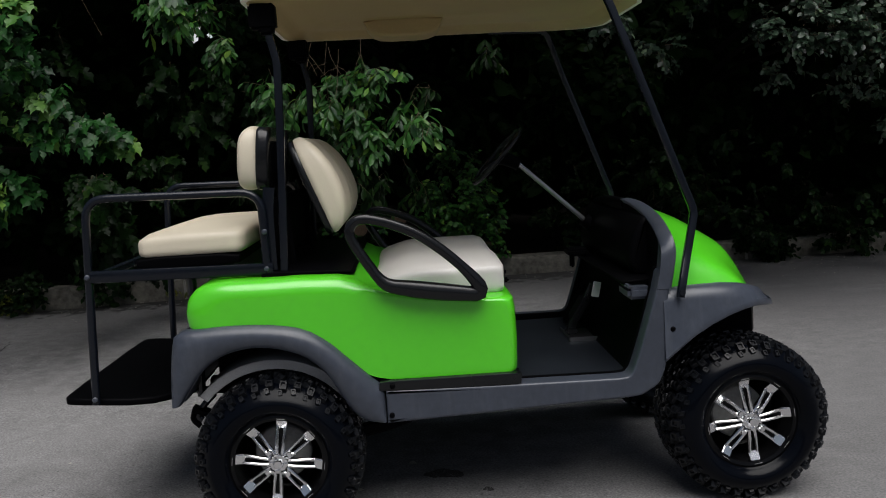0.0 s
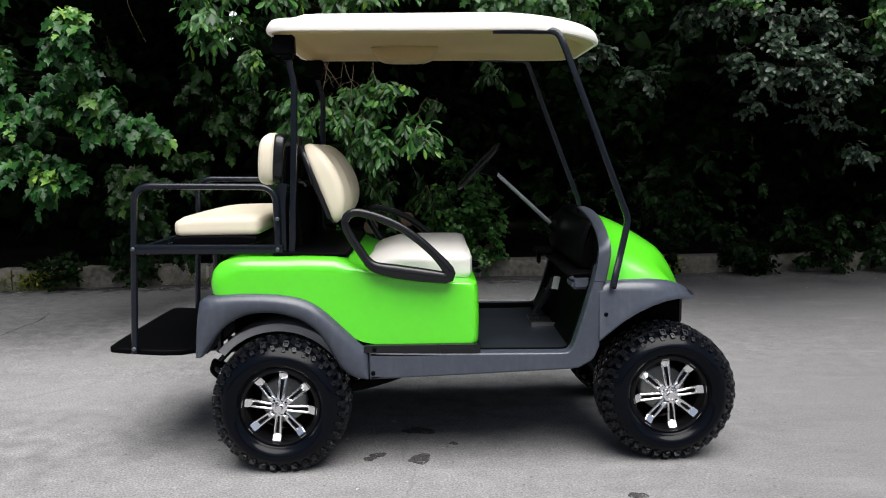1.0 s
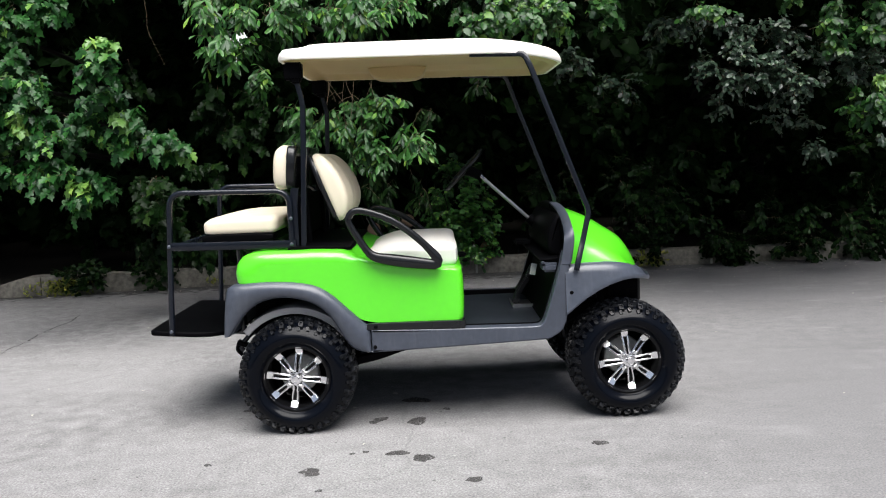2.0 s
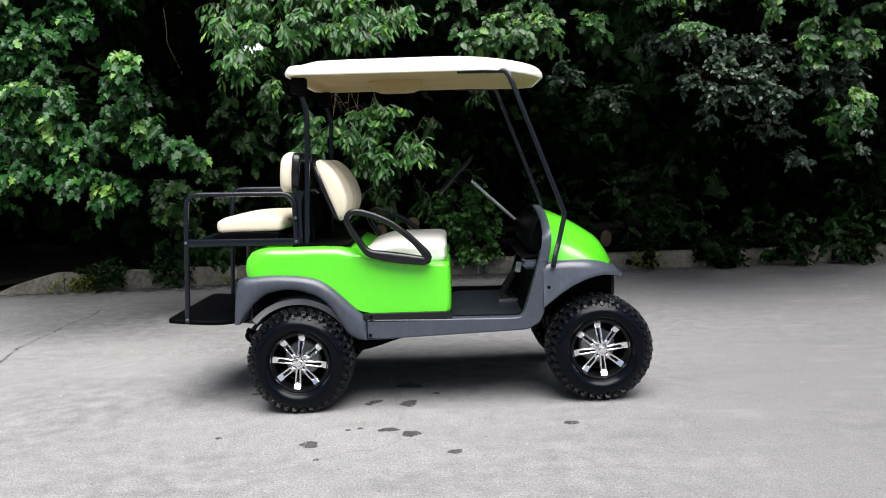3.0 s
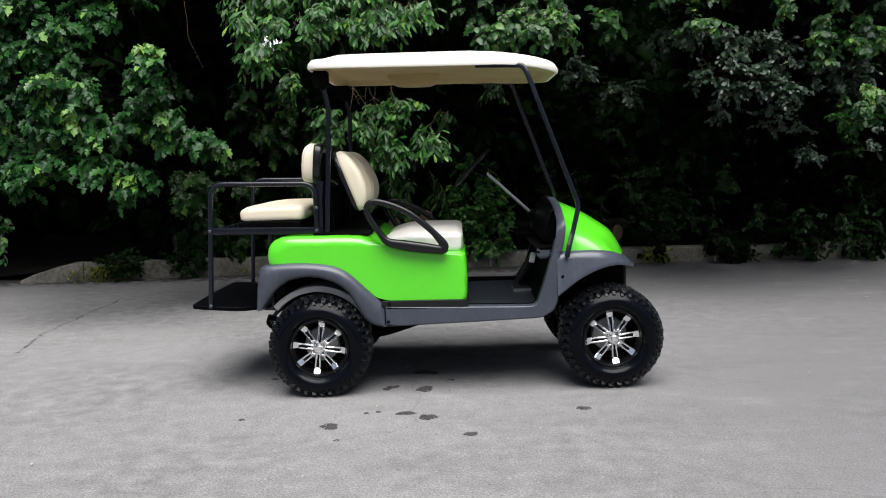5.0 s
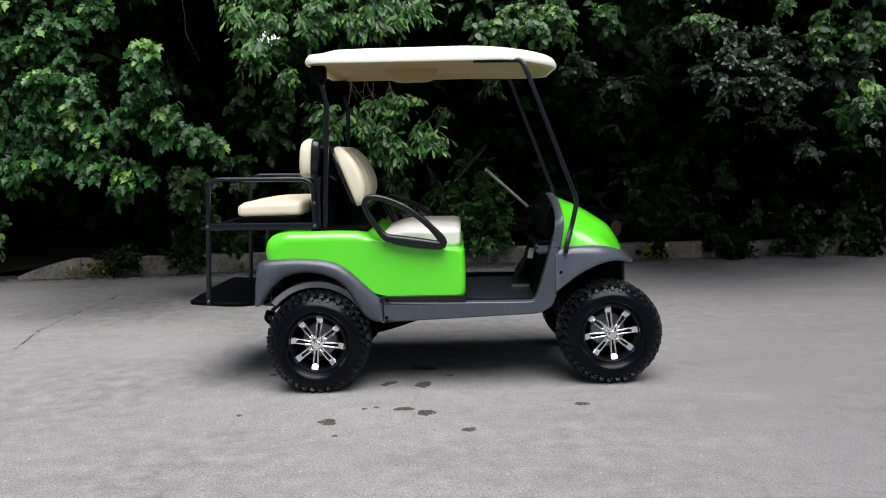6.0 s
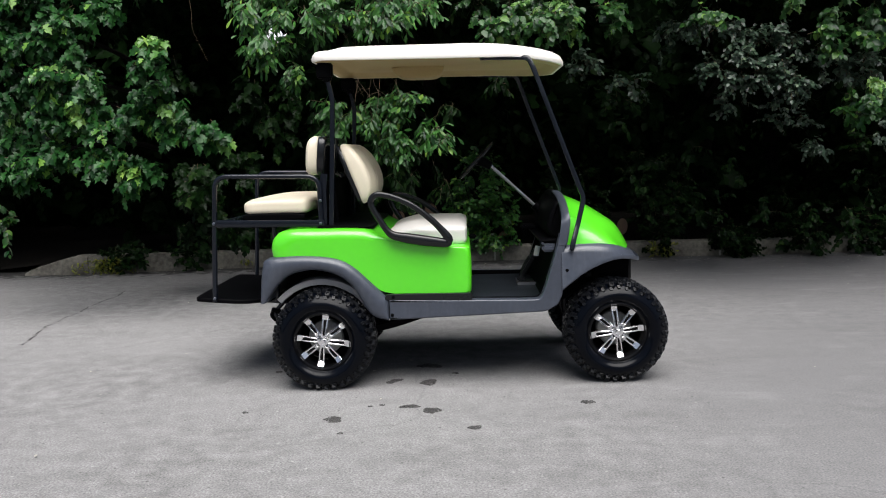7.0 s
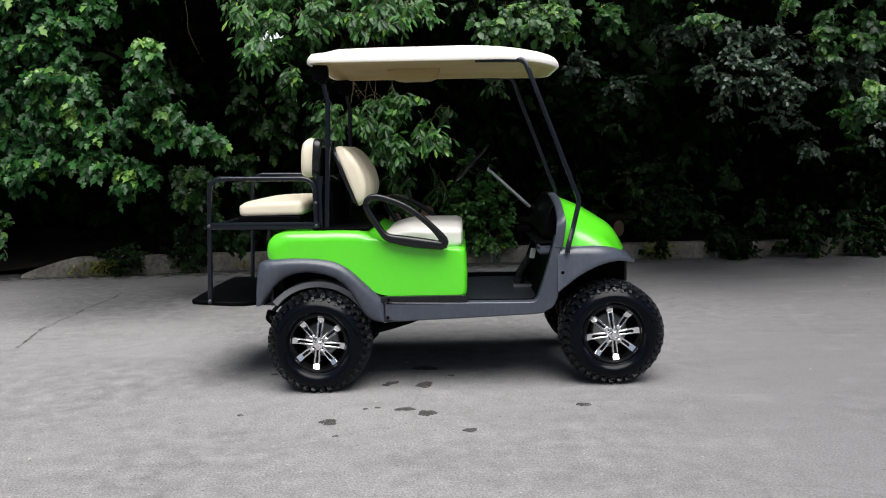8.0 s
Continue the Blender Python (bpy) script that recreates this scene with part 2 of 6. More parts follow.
LEAF_DIMMED = leaf_material("shade_dimmed_leaf", (0.002, 0.009, 0.002), (0.010, 0.030, 0.006), (0.028, 0.060, 0.013), 0.9, 0.10)
LEAF_YOUNG = leaf_material("young_leaf", (0.06, 0.16, 0.03), (0.13, 0.27, 0.05), (0.26, 0.40, 0.08), 0.8)
WEED = leaf_material("yellow_weed", (0.09, 0.12, 0.02), (0.22, 0.24, 0.03), (0.36, 0.34, 0.05), 0.8)


# ---- mesh tools ----
def part(name, bm, mat, parent=None, label="", angle=38, flat=False):
    """Links a bmesh as one mesh object, under parent where there is one."""
    bmesh.ops.recalc_face_normals(bm, faces=bm.faces)
    for f in bm.faces:
        f.smooth = not flat
    lim = radians(angle)
    for e in bm.edges:
        if len(e.link_faces) == 2 and e.calc_face_angle(0) > lim:
            e.smooth = False
    me = bpy.data.meshes.new(name)
    bm.to_mesh(me)
    bm.free()
    me.materials.append(mat)
    ob = new(name, me)
    ob.parent = parent
    if label:
        tagged(ob, label)
    return ob


def again(ob, parent, m=None, name=None):
    """Another object on the mesh of ob."""
    o = new(name or ob.name.split(".")[0], ob.data)
    o.parent = parent
    o.matrix_basis = m if m is not None else ob.matrix_basis.copy()
    if "label" in ob:
        tagged(o, ob["label"])
    return o


def mirrored(bm):
    """The same shape on the other side of the cart."""
    b = bm.copy()
    for v in b.verts:
        v.co.y = -v.co.y
    bmesh.ops.reverse_faces(b, faces=b.faces)
    return b


def both(name, bm, mat, parent, label="", angle=38):
    far = mirrored(bm)
    return part(name, bm, mat, parent, label, angle), part(name, far, mat, parent, label, angle)


def chaikin(pts, times=2, closed=True, cut=0.25):
    pts = [Vector(p) for p in pts]
    for _ in range(times):
        out = []
        n = len(pts)
        for i in range(n if closed else n - 1):
            a, b = pts[i], pts[(i + 1) % n]
            out += [a.lerp(b, cut), a.lerp(b, 1 - cut)]
        if not closed:
            out = [pts[0]] + out + [pts[-1]]
        pts = out
    return pts


def inset(pts, d):
    """A closed outline moved inwards by d."""
    n = len(pts)
    area = sum(pts[i].x * pts[(i + 1) % n].y - pts[(i + 1) % n].x * pts[i].y for i in range(n))
    s = 1 if area > 0 else -1
    out = []
    for i in range(n):
        a, b, c = pts[i - 1], pts[i], pts[(i + 1) % n]
        e1, e2 = (b - a), (c - b)
        if e1.length < 1e-7 or e2.length < 1e-7:
            out.append(b.copy())
            continue
        e1.normalize(), e2.normalize()
        nrm = Vector((-e1.y - e2.y, e1.x + e2.x)) * s
        nrm = nrm.normalized() if nrm.length > 1e-6 else Vector((0, 0))
        k = max(0.5, nrm.dot(Vector((-e1.y, e1.x)) * s))
        out.append(b + nrm * d / k)
    return out


def prism(outline, lo, hi, r=0.01, steps=4, axis="y", round_times=1, cut=0.2, bm=None):
    """A slab of that outline from lo to hi along an axis, with rounded rims. The outline is (x, z) for y, (x, y) for z, (y, z) for x."""
    bm = bm or bmesh.new()
    pts = chaikin(outline, round_times, True, cut) if round_times else [Vector(p) for p in outline]
    levels = []
    for k in range(steps + 1):
        a = math.pi / 2 * k / steps
        levels.append((lo + r * (1 - math.sin(a)), r * (1 - math.cos(a))))
    levels = levels[::-1]
    levels = [(levels[0][0], levels[0][1] + 0.003)] + levels
    levels += [(hi - (v - lo), d) for v, d in levels[::-1]]
    rings = []
    for v, d in levels:
        ring = []
        for p in inset(pts, d):
            co = {"y": (p.x, v, p.y), "z": (p.x, p.y, v), "x": (v, p.x, p.y)}[axis]
            ring.append(bm.verts.new(co))
        rings.append(ring)
    n = len(pts)
    for a, b in zip(rings, rings[1:]):
        for i in range(n):
            bm.faces.new((a[i], a[(i + 1) % n], b[(i + 1) % n], b[i]))
    bm.faces.new(rings[0])
    bm.faces.new(rings[-1])
    return bm


def box(bm, c, s, r=0.004, m=None):
    """A block with broken edges."""
    made = bmesh.ops.create_cube(bm, size=1.0)["verts"]
    for v in made:
        v.co = Vector((v.co.x * s[0], v.co.y * s[1], v.co.z * s[2]))
    if r:
        edges = list({e for v in made for e in v.link_edges})
        made = bmesh.ops.bevel(bm, geom=edges, offset=min(r, min(s) * 0.45), segments=2, affect="EDGES")["verts"]
    mat = Matrix.Translation(c) @ (m or Matrix())
    for v in made:
        v.co = mat @ v.co
    return bm


def fillet(path, r):
    """A path with its inner corners rounded."""
    pts = [Vector(p) for p in path]
    out = [pts[0]]
    for a, b, c in zip(pts, pts[1:], pts[2:]):
        d = min(r, (a - b).length * 0.48, (c - b).length * 0.48)
        p, q = b + (a - b).normalized() * d, b + (c - b).normalized() * d
        for k in range(7):
            t = k / 6
            out.append(p * (1 - t) ** 2 + b * 2 * t * (1 - t) + q * t * t)
    return out + [pts[-1]]


def tube(path, r, seg=10, corner=0.05, closed=False, bm=None, taper=1.0, square=False):
    """A bar along a path; r is its radius, or (sideways, upwards) half sizes; square: with flat sides and soft edges."""
    bm = bm or bmesh.new()
    pts = [Vector(p) for p in path] if closed or not corner else fillet(path, corner)
    n = len(pts)
    ra, rb = r if isinstance(r, tuple) else (r, r)
    rings = []
    side = None
    for i, p in enumerate(pts):
        t = (pts[(i + 1) % n] - pts[i - 1]) if closed else pts[min(i + 1, n - 1)] - pts[max(i - 1, 0)]
        t.normalize()
        if side is None:
            side = t.cross(Vector((0, 0, 1)) if abs(t.z) < 0.9 else Vector((0, 1, 0))).normalized()
            if abs(t.y) < 0.5:
                side = (Vector((0, 1, 0)) - t * t.y).normalized()
        side = (side - t * side.dot(t)).normalized()
        up = t.cross(side)
        k = 1 + (taper - 1) * i / max(1, n - 1)
        ring = []
        for j in range(seg):
            a = 2 * math.pi * (j + 0.5) / seg
            ca, sa = math.cos(a), math.sin(a)
            if square:
                ca, sa = [math.copysign(abs(q) ** 0.35, q) for q in (ca, sa)]
            ring.append(bm.verts.new(p + side * (ra * k * ca) + up * (rb * k * sa)))
        rings.append(ring)
    pairs = list(zip(rings, rings[1:])) + ([(rings[-1], rings[0])] if closed else [])
    for a, b in pairs:
        for j in range(seg):
            bm.faces.new((a[j], a[(j + 1) % seg], b[(j + 1) % seg], b[j]))
    if not closed:
        bm.faces.new(rings[0])
        bm.faces.new(rings[-1])
    return bm


def lathe(profile, seg=48, axis="y", bm=None):
    """A turned shape; profile holds (radius, place along the axis), closed to a ring where it does not reach the axis."""
    bm = bm or bmesh.new()
    rings = []
    for r, h in profile:
        ring = []
        for j in range(seg):
            a = 2 * math.pi * j / seg
            ring.append(bm.verts.new((r * math.cos(a), h, r * math.sin(a)) if axis == "y" else (r * math.cos(a), r * math.sin(a), h)))
        rings.append(ring)
    for a, b in zip(rings, rings[1:]):
        for j in range(seg):
            bm.faces.new((a[j], a[(j + 1) % seg], b[(j + 1) % seg], b[j]))
    for ring in (rings[0], rings[-1]):
        bm.faces.new(ring)
    return bm


def cushion(lx, ly, lz, r, crown=0.0, warp=None):
    """A padded block lx by ly by lz about its centre, with rounded edges and a crowned top."""
    bm = bmesh.new()
    bmesh.ops.create_cube(bm, size=1.0)
    bmesh.ops.subdivide_edges(bm, edges=bm.edges[:], cuts=11, use_grid_fill=True)
    for v in bm.verts:
        p = Vector((v.co.x * lx, v.co.y * ly, v.co.z * lz))
        core = Vector([max(-s / 2 + r, min(s / 2 - r, q)) for q, s in zip(p, (lx, ly, lz))])
        d = p - core
        if d.length > 1e-6:
            p = core + d.normalized() * r
        p.z += crown * (1 - (2 * p.x / lx) ** 2) * (1 - (2 * p.y / ly) ** 2) * (1 if p.z > 0 else 0)
        v.co = warp(p) if warp else p
    return bm


def moved(bm, m):
    bmesh.ops.transform(bm, matrix=m, verts=bm.verts)
    return bm


# ---- ground, kerb and bank ----
def build_ground():
    bm = bmesh.new()
    xs = [-400, -60, -12] + [-8 + 0.8 * i for i in range(26)] + [16, 60, 400]
    ys = [-400, -60, -12] + [-8 + 0.8 * i for i in range(16)] + [4.5, 5.2, 16, 60, 400]
    grid = [[bm.verts.new((x, y, 0.012 * noise.noise(Vector((x * 0.5, y * 0.5, 3))) - 0.006
                           if abs(x) < 12 and 1.6 < y < 4.6 else 0.0)) for x in xs] for y in ys]
    for a, b in zip(grid, grid[1:]):
        for i in range(len(xs) - 1):
            bm.faces.new((a[i], a[i + 1], b[i + 1], b[i]))
    ob = part("ground", bm, ASPHALT)
    tagged(ob, "worn grey asphalt yard with oil spots and grit", "ground", kind="structure")
    return ob


ground = build_ground()

KERB_LINE = [(-4.52, 4.66), (-3.75, 4.70), (-1.75, 4.88), (1.18, 4.945), (3.9, 4.90), (6.6, 4.83), (9.4, 4.77), (12.2, 4.7)]


def build_kerb():
    kerb = tagged(new("kerb"), "low weathered concrete kerb along the planted bank", "kerb", kind="structure")
    for i, (a, b) in enumerate(zip(KERB_LINE, KERB_LINE[1:])):
        a, b = Vector((*a, 0)), Vector((*b, 0))
        d = (b - a)
        length, d = d.length - 0.012, d.normalized()
        side = Vector((-d.y, d.x, 0))
        bm = bmesh.new()
        cols = 14
        rings = []
        for k in range(cols + 1):
            s = k / cols
            h = 0.212 - 0.034 * min(1, max(0, i - 1 + s) / 2) if i else 0.03 + 0.182 * min(1, s * 1.3) ** 0.8
            h += 0.006 * noise.noise(Vector((i * 3 + s * 5, 1, 2)))
            c = a + d * (0.006 + s * length)
            prof = [(0.0, -0.05), (0.004, h - 0.03), (0.012, h - 0.01), (0.032, h), (0.23, h), (0.242, h - 0.012), (0.245, -0.05)]
            rings.append([bm.verts.new(c + side * (u + 0.004 * noise.noise(Vector((s * 9, u * 20, i)))) + Vector((0, 0, z))) for u, z in prof])
        for p, q in zip(rings, rings[1:]):
            for j in range(len(p)):
                bm.faces.new((p[j], p[(j + 1) % len(p)], q[(j + 1) % len(p)], q[j]))
        bm.faces.new(rings[0])
        bm.faces.new(rings[-1])
        part("kerb_stone", bm, CONCRETE, kerb)
        if i > 1:
            bm = bmesh.new()
            box(bm, a + side * 0.08 + Vector((0, 0, 0.075)), (0.026, 0.168, 0.216), 0.003, Matrix.Rotation(math.atan2(d.y, d.x), 4, "Z"))
            part("mortar_joint", bm, MORTAR, kerb)
    return kerb


build_kerb()


def build_bank():
    bm = bmesh.new()
    xs = [-30, -14] + [-9 + 0.5 * i for i in range(47)] + [18, 34]
    ys = [0, 0.25, 0.6, 1.1, 1.8, 2.6, 3.8, 5.5, 8, 14, 26]
    hs = [0.11, 0.15, 0.24, 0.33, 0.45, 0.6, 0.8, 1.0, 1.2, 1.3, 1.3]
    rows = []
    for y, h in zip(ys, hs):
        row = []
        for x in xs:
            base = 4.80 + 0.14 + max(0, min(0.17, (x + 3.8) * 0.085)) - max(0, x) * 0.022 + y
            h *= 0.3 + 0.7 * max(0.0, min(1.0, (x + 2.6) / 1.8)) if y > 0.3 else 1
            row.append(bm.verts.new((x, base, (h if x > -4.2 or y > 0.3 else h * max(0, 1 + (x + 4.2) * 0.8) + 0.004) + 0.05 * abs(noise.noise(Vector((x, y, 0)))) * (y > 0) + (0.03 if y > 0.3 else 0))))
        rows.append(row)
    for a, b in zip(rows, rows[1:]):
        for i in range(len(xs) - 1):
            bm.faces.new((a[i], a[i + 1], b[i + 1], b[i]))
    tagged(part("bank", bm, SOIL), "leaf-covered earth bank behind the kerb, coloured as in deep shade", "bank", kind="structure")


build_bank()


def build_unseen_wall():
    """An unseen plain wall, added opposite the bank to cut low light and reflections."""
    bm = bmesh.new()
    box(bm, (0, -15.0, 1.25), (70, 0.3, 2.5), 0.02)
    box(bm, (0, -15.0, 2.54), (70.2, 0.4, 0.08), 0.01)
    tagged(part("unseen_wall", bm, UNSEEN_WALL), "unseen dark wall added across the yard to cut horizon light", "wall", kind="structure")


build_unseen_wall()

# ---- golf cart ----
cart = tagged(new("golf_cart"), "lifted lime green golf cart with cream seats and off-road tyres", "golf cart")
cart.location = (0, 0, 0)
WHEELBASE, HUB_Z = 1.670, 0.293


def build_rear_body():
    """Green tub: a rounded shoulder, a front end under the seat, cut away over the wheel."""
    low = [(0.852, 0.556), (0.846, 0.541), (0.83, 0.5405), (0.612, 0.543), (0.418, 0.547), (0.354, 0.560), (0.302, 0.588), (0.263, 0.628), (0.202, 0.688), (0.126, 0.738), (0.032, 0.757), (-0.116, 0.768), (-0.273, 0.764)]
    top = [(-0.281, 0.820), (-0.269, 0.870), (-0.231, 0.910), (-0.154, 0.925), (0.039, 0.921), (0.110, 0.923), (0.282, 0.915), (0.353, 0.876), (0.495, 0.846), (0.738, 0.812), (0.830, 0.811), (0.852, 0.796), (0.856, 0.669)]
    prof = [Vector(p) for p in low + top]
    prof2 = chaikin(prof, 1, True, 0.2)
    bm = bmesh.new()
    rings = []
    half, r = 0.602, 0.055
    stations = []
    for k in range(8):
        a = math.pi / 2 * k / 7
        stations.append((half - r * (1 - math.sin(a)), r * (1 - math.cos(a))))
    stations = stations[::-1]
    full = [(-y, d) for y, d in stations] + [(y, d) for y, d in stations[::-1]]
    cx = 0.2
    for y, d in full:
        ring = []
        for p in prof2:
            up = max(0.0, min(1.0, (p.y - 0.72) / 0.12))
            back = max(0.0, min(1.0, (-0.12 - p.x) / 0.12)) * 1.7
            front = 0.6 if p.x > 0.8 else 0
            ring.append(bm.verts.new((p.x + d * back - d * front, y, p.y - d * up * (1 if p.x < 0.33 else 0.35))))
        rings.append(ring)
    n = len(prof2)
    for a, b in zip(rings, rings[1:]):
        for i in range(n):
            bm.faces.new((a[i], a[(i + 1) % n], b[(i + 1) % n], b[i]))
    for ring in (rings[0], rings[-1]):
        mid = Vector((0.3, ring[0].co.y, 0.70))
        inner = [bm.verts.new(v.co.lerp(mid, 0.04)) for v in ring]
        for i in range(n):
            bm.faces.new((ring[i], ring[(i + 1) % n], inner[(i + 1) % n], inner[i]))
        bm.faces.new(inner)
    return part("rear_body", bm, GREEN, cart, "glossy lime green rear body shell", 30)


build_rear_body()


def build_fenders():
    upper = [(-0.344, 0.512), (-0.338, 0.61), (-0.326, 0.71), (-0.311, 0.765), (-0.23, 0.772), (-0.146, 0.777), (-0.06, 0.775), (0.033, 0.768), (0.126, 0.748), (0.202, 0.699), (0.263, 0.638), (0.313, 0.590), (0.358, 0.544), (0.383, 0.523), (0.383, 0.46), (0.383, 0.407)]
    lower = [(-0.311, 0.515), (-0.274, 0.571), (-0.238, 0.618), (-0.205, 0.648), (-0.155, 0.678), (-0.10, 0.692), (-0.045, 0.697), (0.02, 0.690), (0.093, 0.667), (0.143, 0.636), (0.183, 0.597), (0.215, 0.545), (0.242, 0.492), (0.276, 0.436), (0.325, 0.408), (0.372, 0.404)]
    bm = bmesh.new()
    rings = []
    pairs = list(zip(chaikin(upper, 1, False), chaikin(lower, 1, False)))
    for k, (u, w) in enumerate(pairs):
        swell = min(1.0, (len(pairs) - 1 - k) / 5, (k + 2) / 5)
        sec = ((0.0, 0.606), (0.03, 0.616), (0.10, 0.624), (0.25, 0.630 + 0.008 * swell), (0.5, 0.632 + 0.011 * swell), (0.75, 0.631 + 0.008 * swell), (0.9, 0.628 + 0.002 * swell), (0.97, 0.622), (1.0, 0.612), (1.0, 0.575), (0.9, 0.565), (0.0, 0.56))
        rings.append([bm.verts.new((u.x + (w.x - u.x) * f, -y, u.y + (w.y - u.y) * f)) for f, y in sec])
    for p, q in zip(rings, rings[1:]):
        for i in range(12):
            bm.faces.new((p[i], p[(i + 1) % 12], q[(i + 1) % 12], q[i]))
    bm.faces.new(rings[0])
    bm.faces.new(rings[-1])
    both("rear_fender", bm, GREY, cart, "scuffed grey plastic fender flare", 55)
    # inner arch behind the flare
    arc = [(0.340 * math.cos(a) - 0.015, 0.292 + 0.340 * math.sin(a)) for a in [math.pi * (0.17 + 0.60 * k / 14) for k in range(15)]]
    arc += [(0.305 * math.cos(a) - 0.015, 0.292 + 0.305 * math.sin(a)) for a in [math.pi * (0.77 - 0.60 * k / 14) for k in range(15)]]
    both("inner_fender", prism(arc, -0.53, -0.33, 0.004, 2, round_times=0), PALE_GREY, cart, "faded grey inner wheel arch")
    well = [(-0.289, 0.757), (0.057, 0.750), (0.200, 0.672), (0.308, 0.572), (0.306, 0.430), (0.351, 0.430), (0.353, 0.541), (0.232, 0.695), (0.067, 0.756), (-0.289, 0.761)]
    both("wheel_well", prism(well, -0.55, -0.06, 0.001, 1, round_times=0), MATT, cart, "matt black wheel well")
    back = [(-0.337, 0.514), (-0.30, 0.514), (-0.268, 0.712), (-0.262, 0.76), (-0.305, 0.76)]
    part("rear_bumper", prism(back, -0.575, 0.575, 0.015, 4), GREY, cart, "grey plastic rear bumper")
    strip = [(0.362, 0.515), (0.853, 0.503), (0.858, 0.545), (0.368, 0.549)]
    both("body_trim", prism(strip, -0.6272, -0.55, 0.004, 2, cut=0.08), SATIN, cart, "black plastic trim strip")
    sill = [(0.386, 0.405), (0.386, 0.401), (0.391, 0.4012), (0.80, 0.413), (1.235, 0.427), (1.275, 0.432), (1.335, 0.468), (1.362, 0.53), (1.364, 0.70), (1.380, 0.80), (1.388, 0.85), (1.386, 0.865),
            (1.352, 0.865), (1.345, 0.85), (1.334, 0.80), (1.302, 0.691), (1.265, 0.575),
            (1.245, 0.522), (1.228, 0.502), (1.19, 0.499), (0.80, 0.506), (0.391, 0.5168), (0.386, 0.517), (0.386, 0.512)]
    lap = [(p.x, p.y) for p in inset([Vector(p) for p in sill], -0.004)]
    both("sill_lining", prism(lap, -0.556, -0.538, 0.003, 2, cut=0.15), MATT, cart, "black lining inside the sill")
    both("side_sill", prism(sill, -0.628, -0.55, 0.009, 4, cut=0.15), GREY, cart, "grey plastic sill rising into the cowl frame")
    stations = [(1.357, 0.632, 0.796, 0.55), (1.40, 0.632, 0.798, 0.585), (1.46, 0.633, 0.80, 0.632), (1.52, 0.633, 0.80, 0.668), (1.58, 0.630, 0.798, 0.695), (1.64, 0.618, 0.792, 0.712), (1.695, 0.592, 0.782, 0.716),
                (1.75, 0.545, 0.762, 0.706), (1.795, 0.475, 0.736, 0.690), (1.826, 0.39, 0.716, 0.679), (1.846, 0.27, 0.710, 0.675), (1.856, 0.13, 0.708, 0.674), (1.86, 0.0, 0.708, 0.674)]
    line = [(x, -y, a, b) for x, y, a, b in stations] + [(x, y, a, b) for x, y, a, b in stations[-2::-1]]
    bm = bmesh.new()
    rings = []
    for k, (x, y, zt, zb) in enumerate(line):
        p, q = line[max(0, k - 1)], line[min(len(line) - 1, k + 1)]
        t = Vector((q[0] - p[0], q[1] - p[1], 0)).normalized()
        n = Vector((-t.y, t.x, 0))
        o = Vector((x, y, 0))
        w = 0.16 - 0.10 * max(0.0, min(1.0, (x - 1.50) / 0.22))
        sec = [(w, zt + 0.006), (w * 0.45, zt + 0.003), (0.025, zt - 0.004), (0.010, zt - 0.022), (0.0, zt - 0.045), (-0.003, zb + 0.02), (-0.008, zb + 0.006), (-0.004, zb - 0.003), (0.014, zb), (0.018, zb + 0.02), (0.025, zt - 0.04), (w, zt - 0.02)]
        rings.append([bm.verts.new(o + n * u + Vector((0, 0, z))) for u, z in sec])
    for a, b in zip(rings, rings[1:]):
        for i in range(len(a)):
            bm.faces.new((a[i], a[(i + 1) % len(a)], b[(i + 1) % len(a)], b[i]))
    bm.faces.new(rings[0])
    bm.faces.new(rings[-1])
    last = len(rings) - 1
    for k in range(4, last // 2):
        a, b, c, d = (rings[q][11] for q in (k, k + 1, last - k - 1, last - k))
        bm.faces.new((a, b, c, d) if b is not c else (a, b, d))
    part("front_fender", bm, GREY, cart, "grey plastic front fender wrapping round the nose", 50)
    valance = [(1.60, -0.36), (1.80, -0.34), (1.815, 0.0), (1.80, 0.34), (1.60, 0.36)]
    part("bumper_valance", prism(valance, 0.55, 0.70, 0.01, 2, axis="z", cut=0.1), MATT, cart, "black valance under the bumper")
    wellf = [(1.37, 0.56), (1.42, 0.635), (1.54, 0.72), (1.62, 0.738), (1.66, 0.74), (1.66, 0.757), (1.37, 0.757)]
    both("wheel_well", prism(wellf, -0.565, -0.1, 0.001, 1, round_times=0), MATT, cart, "matt black wheel well")


build_fenders()


